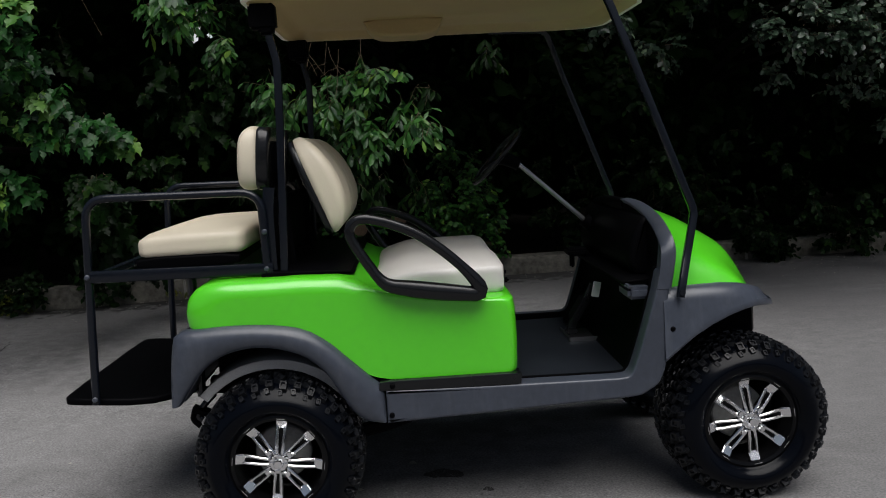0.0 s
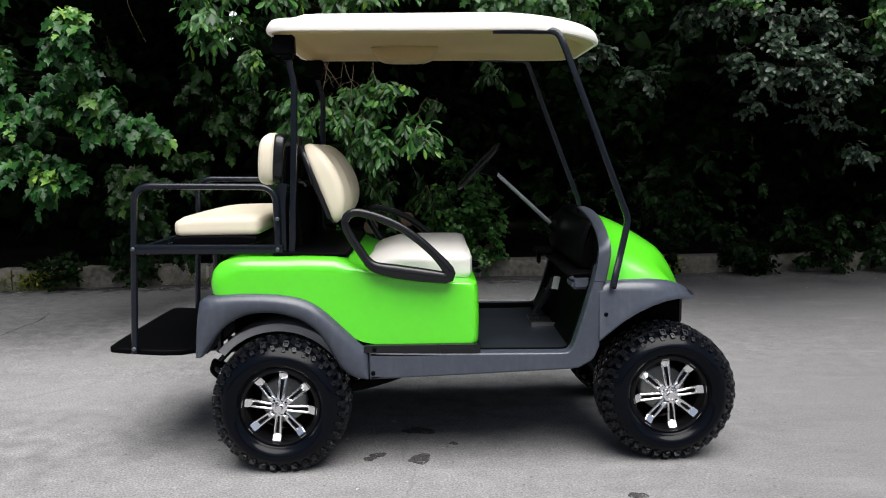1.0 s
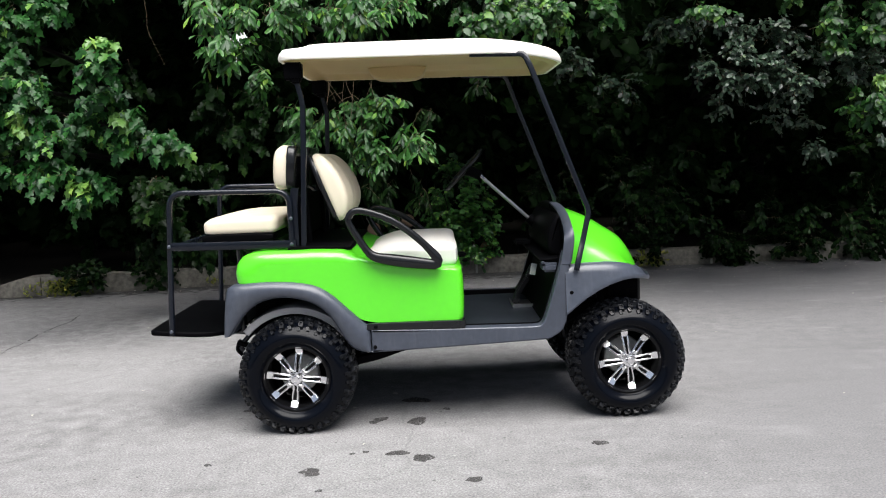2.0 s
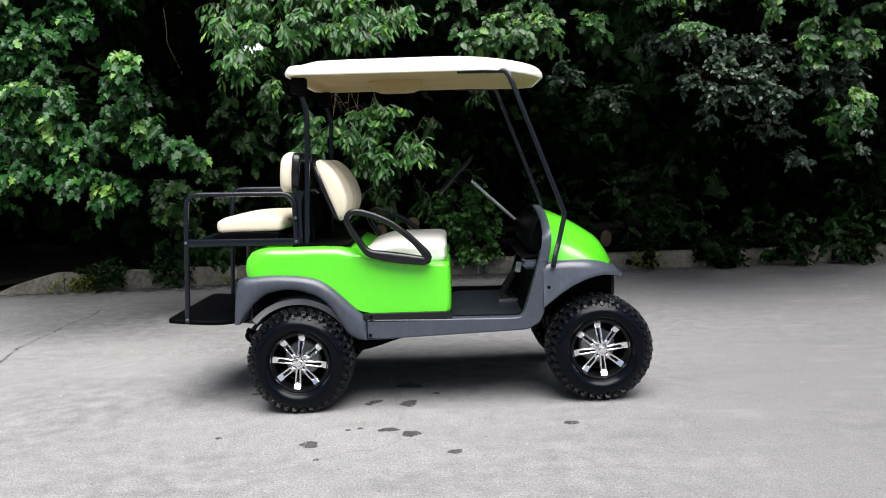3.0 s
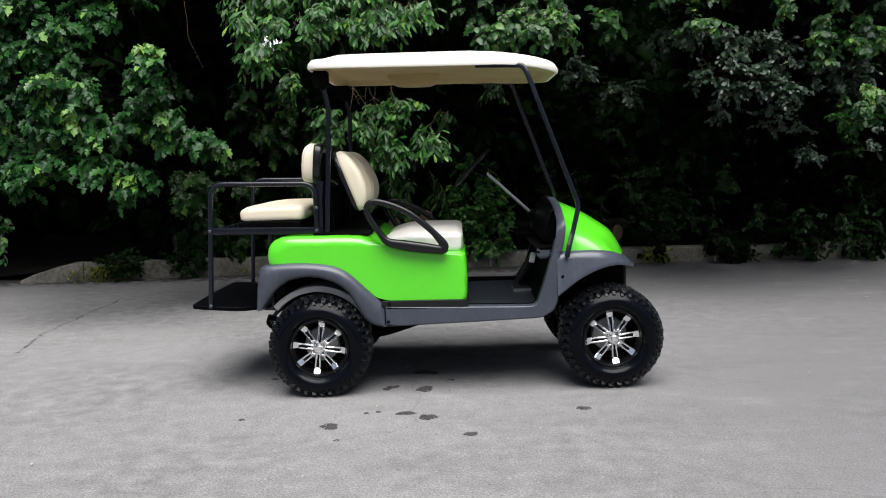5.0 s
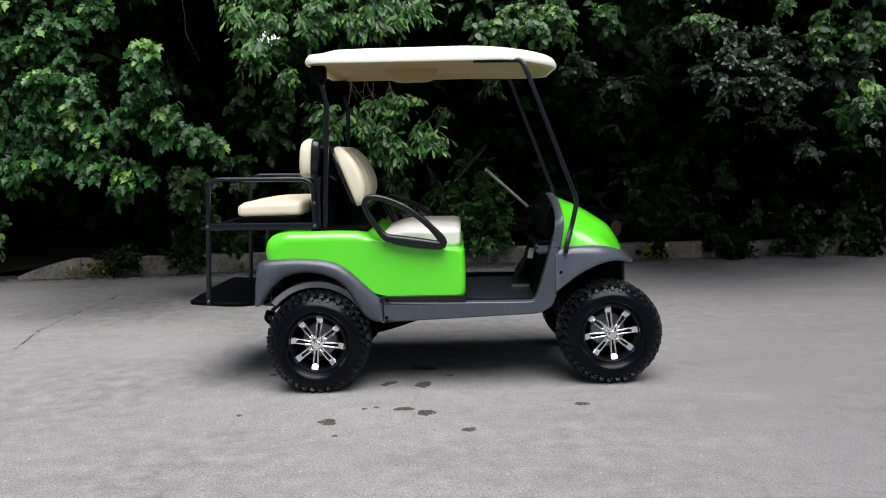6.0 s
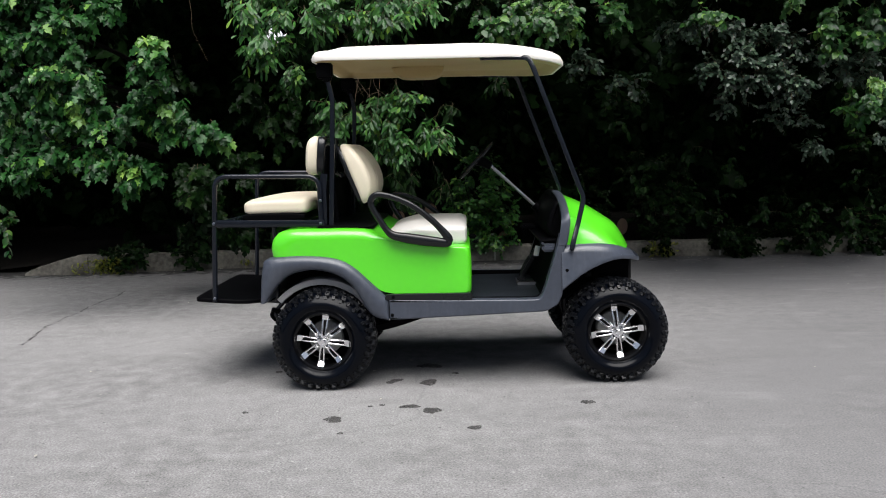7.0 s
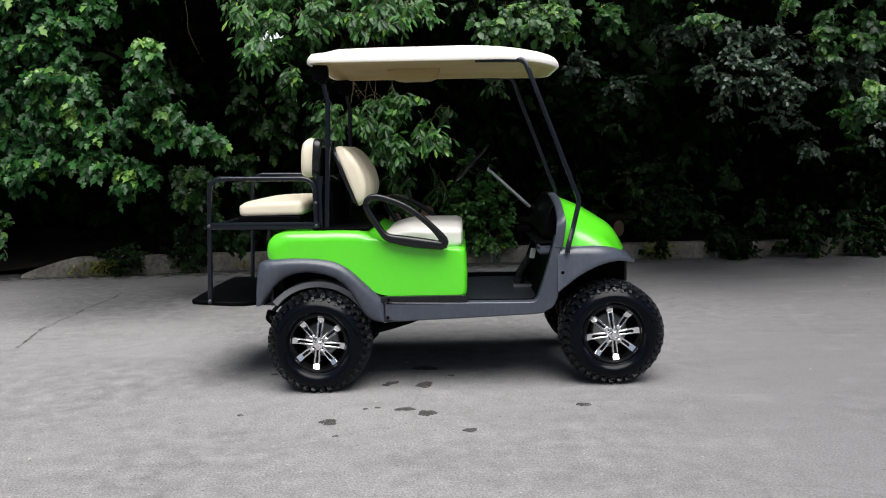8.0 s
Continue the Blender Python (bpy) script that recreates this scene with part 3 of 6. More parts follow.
def build_hood():
    keys = [
        (0.00, [(1.39, 1.069), (1.438, 1.047), (1.565, 0.992), (1.676, 0.919), (1.748, 0.869), (1.802, 0.788), (1.83, 0.73)]),
        (0.28, [(1.39, 1.064), (1.41, 1.055), (1.525, 1.003), (1.632, 0.932), (1.70, 0.884), (1.752, 0.806), (1.782, 0.74)]),
        (0.40, [(1.39, 1.050), (1.415, 1.034), (1.50, 0.978), (1.59, 0.908), (1.655, 0.858), (1.715, 0.785), (1.745, 0.74)]),
        (0.53, [(1.39, 0.974), (1.42, 0.955), (1.475, 0.900), (1.565, 0.862), (1.64, 0.818), (1.685, 0.775), (1.705, 0.744)]),
        (0.562, [(1.39, 0.925), (1.415, 0.908), (1.465, 0.868), (1.55, 0.842), (1.62, 0.808), (1.668, 0.773), (1.69, 0.746)]),
        (0.587, [(1.39, 0.765), (1.41, 0.765), (1.46, 0.765), (1.54, 0.763), (1.60, 0.76), (1.645, 0.755), (1.665, 0.75)]),
    ]

    def curve(at, pts, t):
        """A smooth curve through pts, which lie at the places at."""
        k = max(0, min(len(at) - 2, sum(1 for q in at[1:] if q <= t)))
        a, b = at[k], at[k + 1]
        f = (t - a) / (b - a)
        lo, hi = max(0, k - 1), min(len(at) - 1, k + 2)
        slope_a = (pts[k + 1] - pts[lo]) / (at[k + 1] - at[lo]) * (b - a)
        slope_b = (pts[hi] - pts[k]) / (at[hi] - at[k]) * (b - a)
        return (2 * f ** 3 - 3 * f * f + 1) * pts[k] + (f ** 3 - 2 * f * f + f) * slope_a + (3 * f * f - 2 * f ** 3) * pts[k + 1] + (f ** 3 - f * f) * slope_b

    lines = [(-y, p) for y, p in keys[:0:-1]] + keys
    ys = [y for y, _ in lines]
    wanted = [0.587 * math.sin(math.pi / 2 * k / 22) for k in range(-22, 23)]
    bm = bmesh.new()
    grid = []
    for y in wanted:
        row = [Vector((curve(ys, [p[c][0] for _, p in lines], y), curve(ys, [p[c][1] for _, p in lines], y), 0)) for c in range(7)]
        fine = [Vector((curve(range(7), [q.x for q in row], t / 4), y, curve(range(7), [q.y for q in row], t / 4))) for t in range(25)]
        grid.append(fine)
    for _ in range(5):
        grid = [[q if r in (0, len(grid) - 1) or k in (0, 24) else (grid[r - 1][k] + grid[r + 1][k] + row[k - 1] + row[k + 1] + q * 2) / 6 for k, q in enumerate(row)] for r, row in enumerate(grid)]
    grid = [[bm.verts.new(q) for q in row] for row in grid]
    for a, b in zip(grid, grid[1:]):
        for k in range(len(a) - 1):
            bm.faces.new((a[k], a[k + 1], b[k + 1], b[k]))
    bmesh.ops.recalc_face_normals(bm, faces=bm.faces)
    bmesh.ops.solidify(bm, geom=bm.faces[:], thickness=0.008)
    return part("hood", bm, GREEN, cart, "glossy lime green front hood", 50)


build_hood()


def build_cabin():
    floor = [(0.80, -0.575), (1.30, -0.575), (1.30, 0.60), (0.80, 0.60)]
    part("floor_mat", prism(floor, 0.44, 0.478, 0.004, 2, axis="z"), MAT_RUBBER, cart, "ribbed black rubber floor mat")
    bulk = [(1.235, 0.455), (1.26, 0.47), (1.31, 0.615), (1.352, 0.775), (1.372, 0.90), (1.375, 0.93), (1.40, 0.93), (1.405, 0.9), (1.395, 0.76), (1.36, 0.44), (1.235, 0.44)]
    part("dashboard", prism(bulk, -0.548, 0.548, 0.004, 2), MATT, cart, "matt black dashboard and footwell wall")
    outer = [(-0.6295, 0.80, 1.383), (-0.6295, 0.86, 1.396), (-0.629, 0.915, 1.404), (-0.626, 0.945, 1.405), (-0.612, 0.975, 1.402), (-0.575, 1.000, 1.400), (-0.520, 1.026, 1.400), (-0.450, 1.046, 1.400), (-0.370, 1.062, 1.400), (-0.25, 1.075, 1.400), (-0.14, 1.078, 1.400), (-0.06, 1.078, 1.400)]
    inner = [(-0.6285, 0.80, 1.334), (-0.6285, 0.86, 1.345), (-0.627, 0.912, 1.352), (-0.615, 0.936, 1.356), (-0.588, 0.960, 1.359), (-0.545, 0.985, 1.361), (-0.488, 1.010, 1.362), (-0.415, 1.033, 1.362), (-0.33, 1.051, 1.362), (-0.22, 1.067, 1.362), (-0.14, 1.073, 1.362), (-0.06, 1.075, 1.362)]
    bm = bmesh.new()
    rings = []
    for o, i in zip(chaikin(outer, 2, False), chaikin(inner, 2, False)):
        o, i = Vector((o.z, o.x, o.y)), Vector((i.z, i.x, i.y))
        low = max(0.0, min(1.0, (1.03 - i.z) / 0.08))
        down = Vector((0, 0.006 + 0.060 * low, -0.02 * (1 - low)))
        rings.append([bm.verts.new(p) for p in (i + down + Vector((0.012, 0.006, 0)), i + Vector((0.002, 0.004, -0.004)), i + Vector((0.003, 0.0005, 0.001)), i.lerp(o, 0.4) + Vector((0, -0.0015, 0.002)), i.lerp(o, 0.8) + Vector((0, -0.0015, 0.0015)), o + Vector((0, 0.002, 0)), o + Vector((0.003, 0.006, -0.003)), o + down + Vector((0.004, 0, 0)))])
    for p, q in zip(rings, rings[1:]):
        for k in range(8):
            bm.faces.new((p[k], p[(k + 1) % 8], q[(k + 1) % 8], q[k]))
    bm.faces.new(rings[0])
    bm.faces.new(rings[-1])
    part("cowl_rim", bm, GREY, cart, "grey plastic cowl rim narrowing towards the dashboard's crown", 50)
    half = [(0.0, 1.066), (0.16, 1.062), (0.30, 1.048), (0.40, 1.028), (0.48, 1.003), (0.54, 0.976), (0.585, 0.945), (0.605, 0.90)]
    crown = [(-y, z) for y, z in half[::-1]] + half[1:]
    part("dash_crown", prism(crown, 1.366, 1.396, 0.006, 3, axis="x"), MATT, cart, "matt black dashboard crown")
    # far side of the cowl rim, its shade put in as matt black
    far = [(-0.09, 1.0765), (0.0, 1.077), (0.14, 1.077), (0.25, 1.073), (0.37, 1.060), (0.45, 1.044), (0.52, 1.024), (0.575, 0.998), (0.612, 0.973), (0.629, 0.945), (0.631, 0.925)]
    bm = bmesh.new()
    rings = [[bm.verts.new((x, y, z - d)) for x, d in ((1.361, 0.03), (1.360, 0.010), (1.366, 0.002), (1.385, 0.0), (1.400, 0.003), (1.402, 0.03))] for y, z in far]
    for p, q in zip(rings, rings[1:]):
        for k in range(6):
            bm.faces.new((p[k], p[(k + 1) % 6], q[(k + 1) % 6], q[k]))
    bm.faces.new(rings[0])
    bm.faces.new(rings[-1])
    part("far_rim_shade", bm, MATT, cart, "far side of the cowl rim, matt black to stand for shade", 50)
    pod_line = [(1.38, 1.035), (1.35, 1.03), (1.33, 1.0), (1.308, 0.95), (1.295, 0.87), (1.315, 0.82), (1.39, 0.81)]
    part("dash_pod", prism(pod_line, -0.42, 0.45, 0.02, 3), MATT, cart, "matt black dashboard pod")
    shelf = [(1.25, 0.80), (1.36, 0.80), (1.36, 0.825), (1.25, 0.815)]
    part("dash_shelf", prism(shelf, -0.50, 0.50, 0.006, 2), MATT, cart, "black dashboard shelf")
    bm = bmesh.new()
    box(bm, (1.300, -0.480, 0.776), (0.088, 0.14, 0.044), 0.012)
    box(bm, (1.262, -0.500, 0.801), (0.020, 0.10, 0.012), 0.005)
    part("cup_holder", bm, GREY, cart, "grey moulded cup holder")
    bm = bmesh.new()
    box(bm, (1.235, 0.24, 0.835), (0.09, 0.12, 0.03), 0.008)
    box(bm, (1.215, 0.24, 0.80), (0.02, 0.03, 0.07), 0.006)
    part("column_bracket", bm, MATT, cart)
    # pedals
    bm = bmesh.new()
    box(bm, (1.215, 0.14, 0.481), (0.13, 0.22, 0.006), 0.002)
    box(bm, (1.152, 0.14, 0.487), (0.006, 0.22, 0.018), 0.002)
    box(bm, (1.215, 0.03, 0.487), (0.13, 0.006, 0.018), 0.002)
    part("pedal_plate", bm, STEEL, cart, "worn steel pedal plate")
    part("pedal_arm", tube([(1.175, 0.15, 0.488), (1.19, 0.15, 0.54), (1.245, 0.15, 0.62), (1.285, 0.15, 0.70)], (0.012, 0.018), 8, 0.04, square=True), SATIN, cart, "black pedal arm")
    bm = bmesh.new()
    box(bm, (1.222, 0.17, 0.592), (0.034, 0.10, 0.12), 0.010, Matrix.Rotation(radians(33), 4, "Y"))
    box(bm, (1.18, 0.15, 0.50), (0.05, 0.05, 0.03), 0.008)
    part("brake_pedal", bm, SATIN, cart, "black rubber-faced brake pedal")
    part("throttle_pedal", tube([(1.20, 0.40, 0.49), (1.26, 0.40, 0.60), (1.30, 0.40, 0.66)], (0.035, 0.008), 8, 0.03, square=True), MATT, cart, "black rubber throttle pedal")
    bm = bmesh.new()
    box(bm, (1.278, 0.06, 0.69), (0.034, 0.005, 0.066), 0.002, Matrix.Rotation(radians(12), 4, "Y"))
    part("paper_tag", bm, TAG, cart, "small white paper tag")
    # steering
    hub = Vector((0.992, 0.28, 1.247))
    axis = Vector((0.727, 0, -0.687)).normalized()
    part("steering_column", tube([hub, hub + axis * 0.44], 0.0105, 12, 0), STEEL, cart, "bare metal steering column")
    part("column_boot", tube([hub + axis * 0.40, hub + axis * 0.50], 0.03, 12, 0), MATT, cart, "black rubber column boot")
    side = Vector((0, 1, 0))
    up = Vector((0.69, 0, 0.72)).normalized()
    mid = Vector((0.912, 0.28, 1.275))
    rim = [mid + (side * math.cos(a) + up * math.sin(a)) * 0.152 for a in [2 * math.pi * k / 40 for k in range(40)]]
    wheel = part("steering_wheel", tube(rim, 0.012, 10, 0, closed=True), SATIN, cart, "black steering wheel with three spokes")
    bm = tube([mid, mid.lerp(hub, 0.5), hub + axis * 0.02], 0.036, 16, 0, taper=0.75)
    for a in (90, 210, 330):
        d = side * math.cos(radians(a)) + up * math.sin(radians(a))
        tube([mid + axis * 0.012, mid + d * 0.148], (0.014, 0.007), 8, 0, bm=bm)
    part("steering_hub", bm, MATT, wheel, "black steering wheel hub and spokes")
    bm = bmesh.new()
    box(bm, (0.868, 0.02, 0.80), (0.05, 0.03, 0.03), 0.008)
    box(bm, (0.885, 0.02, 0.765), (0.035, 0.02, 0.02), 0.006)
    part("shift_lever", bm, MATT, cart, "black shift lever on the seat base")


build_cabin()


def build_roof():
    """Moulded roof: a crowned shell with a rounded front and a recessed tan lining."""
    def outline(grow):
        x0, x1, w = -0.012 - grow, 1.438 + grow, 0.575 + grow
        big, small = min(0.30, 0.95 * w), min(0.10, 0.9 * w)
        pts = []
        for cx, cy, r, a0 in ((x1 - big, w - big, big, 0), (x0 + small, w - small, small, 90), (x0 + small, -w + small, small, 180), (x1 - big, -w + big, big, 270)):
            for k in range(9):
                a = radians(a0 + 90 * k / 8)
                pts.append((cx + r * math.cos(a), cy + r * math.sin(a)))
        out = []
        for x, y in pts:
            if x > 0.7:
                x -= 0.09 * (abs(y) / w) ** 2 * (x - 0.7) / 0.76
            out.append((x, y))
        return out

    def z_rim(x):
        return 1.853 - 0.03 * max(0, (x - 0.7) / 0.6) ** 2

    bm = bmesh.new()
    rings = []
    levels = [(-0.030, 0.012), (-0.010, 0.0), (0.0, 0.003), (0.003, 0.018), (-0.004, 0.038), (-0.016, 0.055), (-0.035, 0.066), (-0.06, 0.074), (-0.12, 0.086), (-0.22, 0.100), (-0.36, 0.112), (-0.5, 0.118)]
    for g, dz in levels:
        ring = [bm.verts.new((x, y, z_rim(x) + dz * (0.86 if x < 0.14 and g < -0.02 else 1.0))) for x, y in outline(g)]
        rings.append(ring)
    n = len(rings[0])
    for a, b in zip(rings, rings[1:]):
        for i in range(n):
            bm.faces.new((a[i], a[(i + 1) % n], b[(i + 1) % n], b[i]))
    bm.faces.new(rings[-1])
    roof = part("roof", bm, ROOF_TOP, cart, "off-white moulded plastic canopy roof", 60)
    # lining, hung inside the shell
    bm = bmesh.new()
    rings = []
    for g, dz in [(-0.014, 0.004), (-0.03, -0.004), (-0.05, -0.006), (-0.070, 0.002), (-0.085, 0.022), (-0.11, 0.030), (-0.16, 0.032), (-0.175, 0.042), (-0.30, 0.048)]:
        rings.append([bm.verts.new((x, y, z_rim(x) + dz)) for x, y in outline(g)])
    for a, b in zip(rings, rings[1:]):
        for i in range(n):
            bm.faces.new((a[i], a[(i + 1) % n], b[(i + 1) % n], b[i]))
    bm.faces.new(rings[-1])
    part("roof_lining", bm, ROOF_UNDER, roof, "tan moulded underside of the roof", 60)
    tray = [(0.36, 1.905), (0.385, 1.85), (0.44, 1.826), (0.64, 1.824), (0.695, 1.845), (0.72, 1.905)]
    part("roof_tray", prism(tray, 0.34, 0.545, 0.012, 3), ROOF_UNDER, roof, "tan moulded bulge under the roof")
    return roof


roof = build_roof()


def build_posts():
    for s in (-1, 1):
        y = 0.582 * s
        path = [(1.409, 0.648 * s, 0.772), (1.420, 0.642 * s, 0.82), (1.450, 0.605 * s, 0.91), (1.488, y, 1.056), (1.462, y, 1.123), (1.270, y, 1.641), (1.221, 0.57 * s, 1.780), (1.196, 0.555 * s, 1.838), (0.93, 0.545 * s, 1.846)]
        post = part("front_post", tube(path, (0.0115, 0.013), 12, 0.03, square=True), BLACK, cart, "black steel front roof post")
        bm = lathe([(0.0005, 0.014), (0.010, 0.014), (0.010, -0.004), (0.0005, -0.004)], 12)
        moved(bm, Matrix.Translation((1.413, 0.662 * s, 0.79)))
        part("bolt", bm, BLACK, post)
        y = 0.485 * s
        path = [(0.070, y, 1.79), (0.072, y, 1.752), (0.094, y, 1.652), (0.084, y, 1.41), (0.056, y, 0.90)]
        post = part("rear_post", tube(path, (0.013, 0.0135), 12, 0.03, square=True), BLACK, cart, "black steel rear roof post")
        bm = bmesh.new()
        box(bm, (0.058, y, 1.806), (0.09, 0.06, 0.085), 0.008)
        box(bm, (0.068, y, 1.760), (0.05, 0.05, 0.03), 0.008)
        part("post_bracket", bm, MATT, post, "black roof post bracket")


build_posts()


def pod(name, centre, tilt, size, parent, mat, shell_back, slim):
    """A backrest pod: padded face, black moulded shell behind."""
    lx, ly, lz = size

    def warp(p):
        q = p.copy()
        up, down = max(0, 2 * p.z / lz), max(0, -2 * p.z / lz)
        fat = 1 - (0.48 * up ** 1.6 if shell_back < 0 else 0.40 * up ** 4) - slim * down ** 3
        back = shell_back * lx / 2
        q.x = back + (p.x - back) * fat
        if p.x * shell_back < 0:
            wing = (shell_back < 0) * 0.008 + 0.016 * (shell_back < 0) * math.exp(-((abs(p.y) - 0.155) / 0.045) ** 2) - (0.040 if shell_back < 0 else 0.006) * math.exp(-(p.y / 0.085) ** 2) - 0.010 * math.exp(-((abs(p.y) - 0.105) / 0.012) ** 2)
            q.x -= shell_back * wing * (1 - up ** 3) * (1 - down ** 3)
        q.y *= 1 - (0.30 if shell_back < 0 else 0.14) * up ** 3 - 0.12 * down ** 2
        return q
    bm = cushion(lx, ly, lz, min(lx * 0.42, 0.03), warp=warp)
    m = Matrix.Translation(centre) @ Matrix.Rotation(radians(tilt), 4, "Y")
    ob = part(name, moved(bm, m), mat, parent, "padded cream vinyl backrest", 60)
    deep = 0.052 if shell_back > 0 else 0.034
    bm = cushion(deep, ly * 0.985, lz * 0.99, 0.015, warp=lambda p: Vector((p.x + shell_back * (lx / 2 + deep / 2 - 0.013), p.y * (1 - (0.30 if shell_back < 0 else 0.14) * max(0, 2 * p.z / lz) ** 3 - 0.12 * max(0, -2 * p.z / lz) ** 2), p.z)))
    part("backrest_shell", moved(bm, m), SATIN, ob, "black moulded backrest shell", 60)
    return ob


def build_seats():
    def scoop(p):
        q = p.copy()
        if p.z > 0:
            q.z -= 0.012 * (0.5 + 0.5 * math.cos(2 * math.pi * p.y / 0.5)) * (p.z / 0.08)
            q.z -= 0.035 * max(0, (-0.10 - p.x) / 0.13)
        return q
    bm = moved(cushion(0.475, 1.04, 0.125, 0.036, 0.010, warp=scoop), Matrix.Translation((0.597, 0, 0.862)))
    part("front_seat", bm, PALE, cart, "pale worn vinyl bench seat cushion", 60)
    for s in (-1, 1):
        pod("front_backrest", (0.200, 0.215 * s, 1.231), -20.5, (0.084, 0.385, 0.368), cart, CREAM, -1, 0.62)
        pod("rear_backrest", (-0.046, 0.235 * s, 1.336), 5, (0.078, 0.44, 0.226), cart, CREAM, 1, 0.1)
    def wedge(p):
        q = p.copy()
        if p.z > 0:
            q.z -= 0.010 * max(0, min(1, (-0.06 - p.x) / 0.13)) ** 1.3
        return q
    bm = moved(cushion(0.378, 0.94, 0.093, 0.034, 0.008, warp=wedge), Matrix.Translation((-0.268, 0, 1.049)))
    part("rear_seat", bm, CREAM, cart, "cream vinyl rear-facing seat cushion", 60)
    pan = [(-0.462, 0.968), (-0.10, 0.966), (-0.095, 1.010), (-0.456, 1.013)]
    part("rear_seat_pan", prism(pan, -0.468, 0.468, 0.008, 3), MATT, cart, "black plastic seat pan")
    # deck and supports between the seats
    deck = [(-0.02, 0.91), (0.305, 0.91), (0.29, 0.93), (-0.02, 0.94)]
    part("rear_deck", prism(deck, -0.52, 0.52, 0.006, 2), MATT, cart, "black plastic deck between the seats")
    for s in (-1, 1):
        part("seat_support", tube([(0.06, 0.30 * s, 0.90), (0.05, 0.30 * s, 1.10), (0.035, 0.30 * s, 1.39)], (0.02, 0.02), 8, 0.05), MATT, cart, "black steel seat support")
    bm = bmesh.new()
    box(bm, (0.035, 0, 1.08), (0.03, 0.86, 0.22), 0.008)
    part("back_panel", bm, MATT, cart, "black panel between the backrests")


build_seats()


def build_armrests():
    path = [(0.300, 1.067), (0.316, 1.101), (0.349, 1.113), (0.407, 1.100), (0.466, 1.079), (0.531, 1.048), (0.598, 0.998), (0.654, 0.948), (0.706, 0.892), (0.734, 0.852), (0.728, 0.829),
            (0.679, 0.836), (0.578, 0.850), (0.476, 0.868), (0.420, 0.880), (0.391, 0.906), (0.354, 0.964), (0.319, 1.021)]
    pts = chaikin(path, 1, True, 0.25)
    bm = bmesh.new()
    n = len(pts)
    rings = []
    for i, p in enumerate(pts):
        t = (pts[(i + 1) % n] - pts[i - 1]).normalized()
        nrm = Vector((-t.y, t.x))
        low = max(0, min(1, (0.92 - p.y) / 0.06)) * max(0, min(1, 1.2 - abs(p.x - 0.56) / 0.26))
        h = 0.0178 + 0.012 * low
        w = 0.021 + 0.008 * low
        ring = []
        for j in range(12):
            a = 2 * math.pi * j / 12
            u = [math.copysign(abs(q) ** 0.6, q) for q in (math.cos(a), math.sin(a))]
            ring.append(bm.verts.new((p.x + nrm.x * h * u[0], -0.632 + w * u[1], p.y + nrm.y * h * u[0])))
        rings.append(ring)
    for i in range(n):
        a, b = rings[i], rings[(i + 1) % n]
        for j in range(12):
            bm.faces.new((a[j], a[(j + 1) % 12], b[(j + 1) % 12], b[j]))
    far = mirrored(bm)
    part("armrest", bm, SATIN, cart, "black moulded loop armrest", 60)
    part("armrest", moved(far, Matrix.Translation((0.0, 0.0, -0.06))), SATIN, cart, "black moulded loop armrest", 60)


build_armrests()


def bolt(parent, x, y, z, s, mat=None):
    bm = lathe([(0.0005, -0.006), (0.006, -0.0055), (0.0095, -0.002), (0.0095, 0.004), (0.0005, 0.004)], 10)
    if s > 0:
        moved(bm, Matrix.Rotation(math.pi, 4, "Z"))
    moved(bm, Matrix.Translation((x, y, z)))
    part("bolt", bm, mat or GREY, parent)


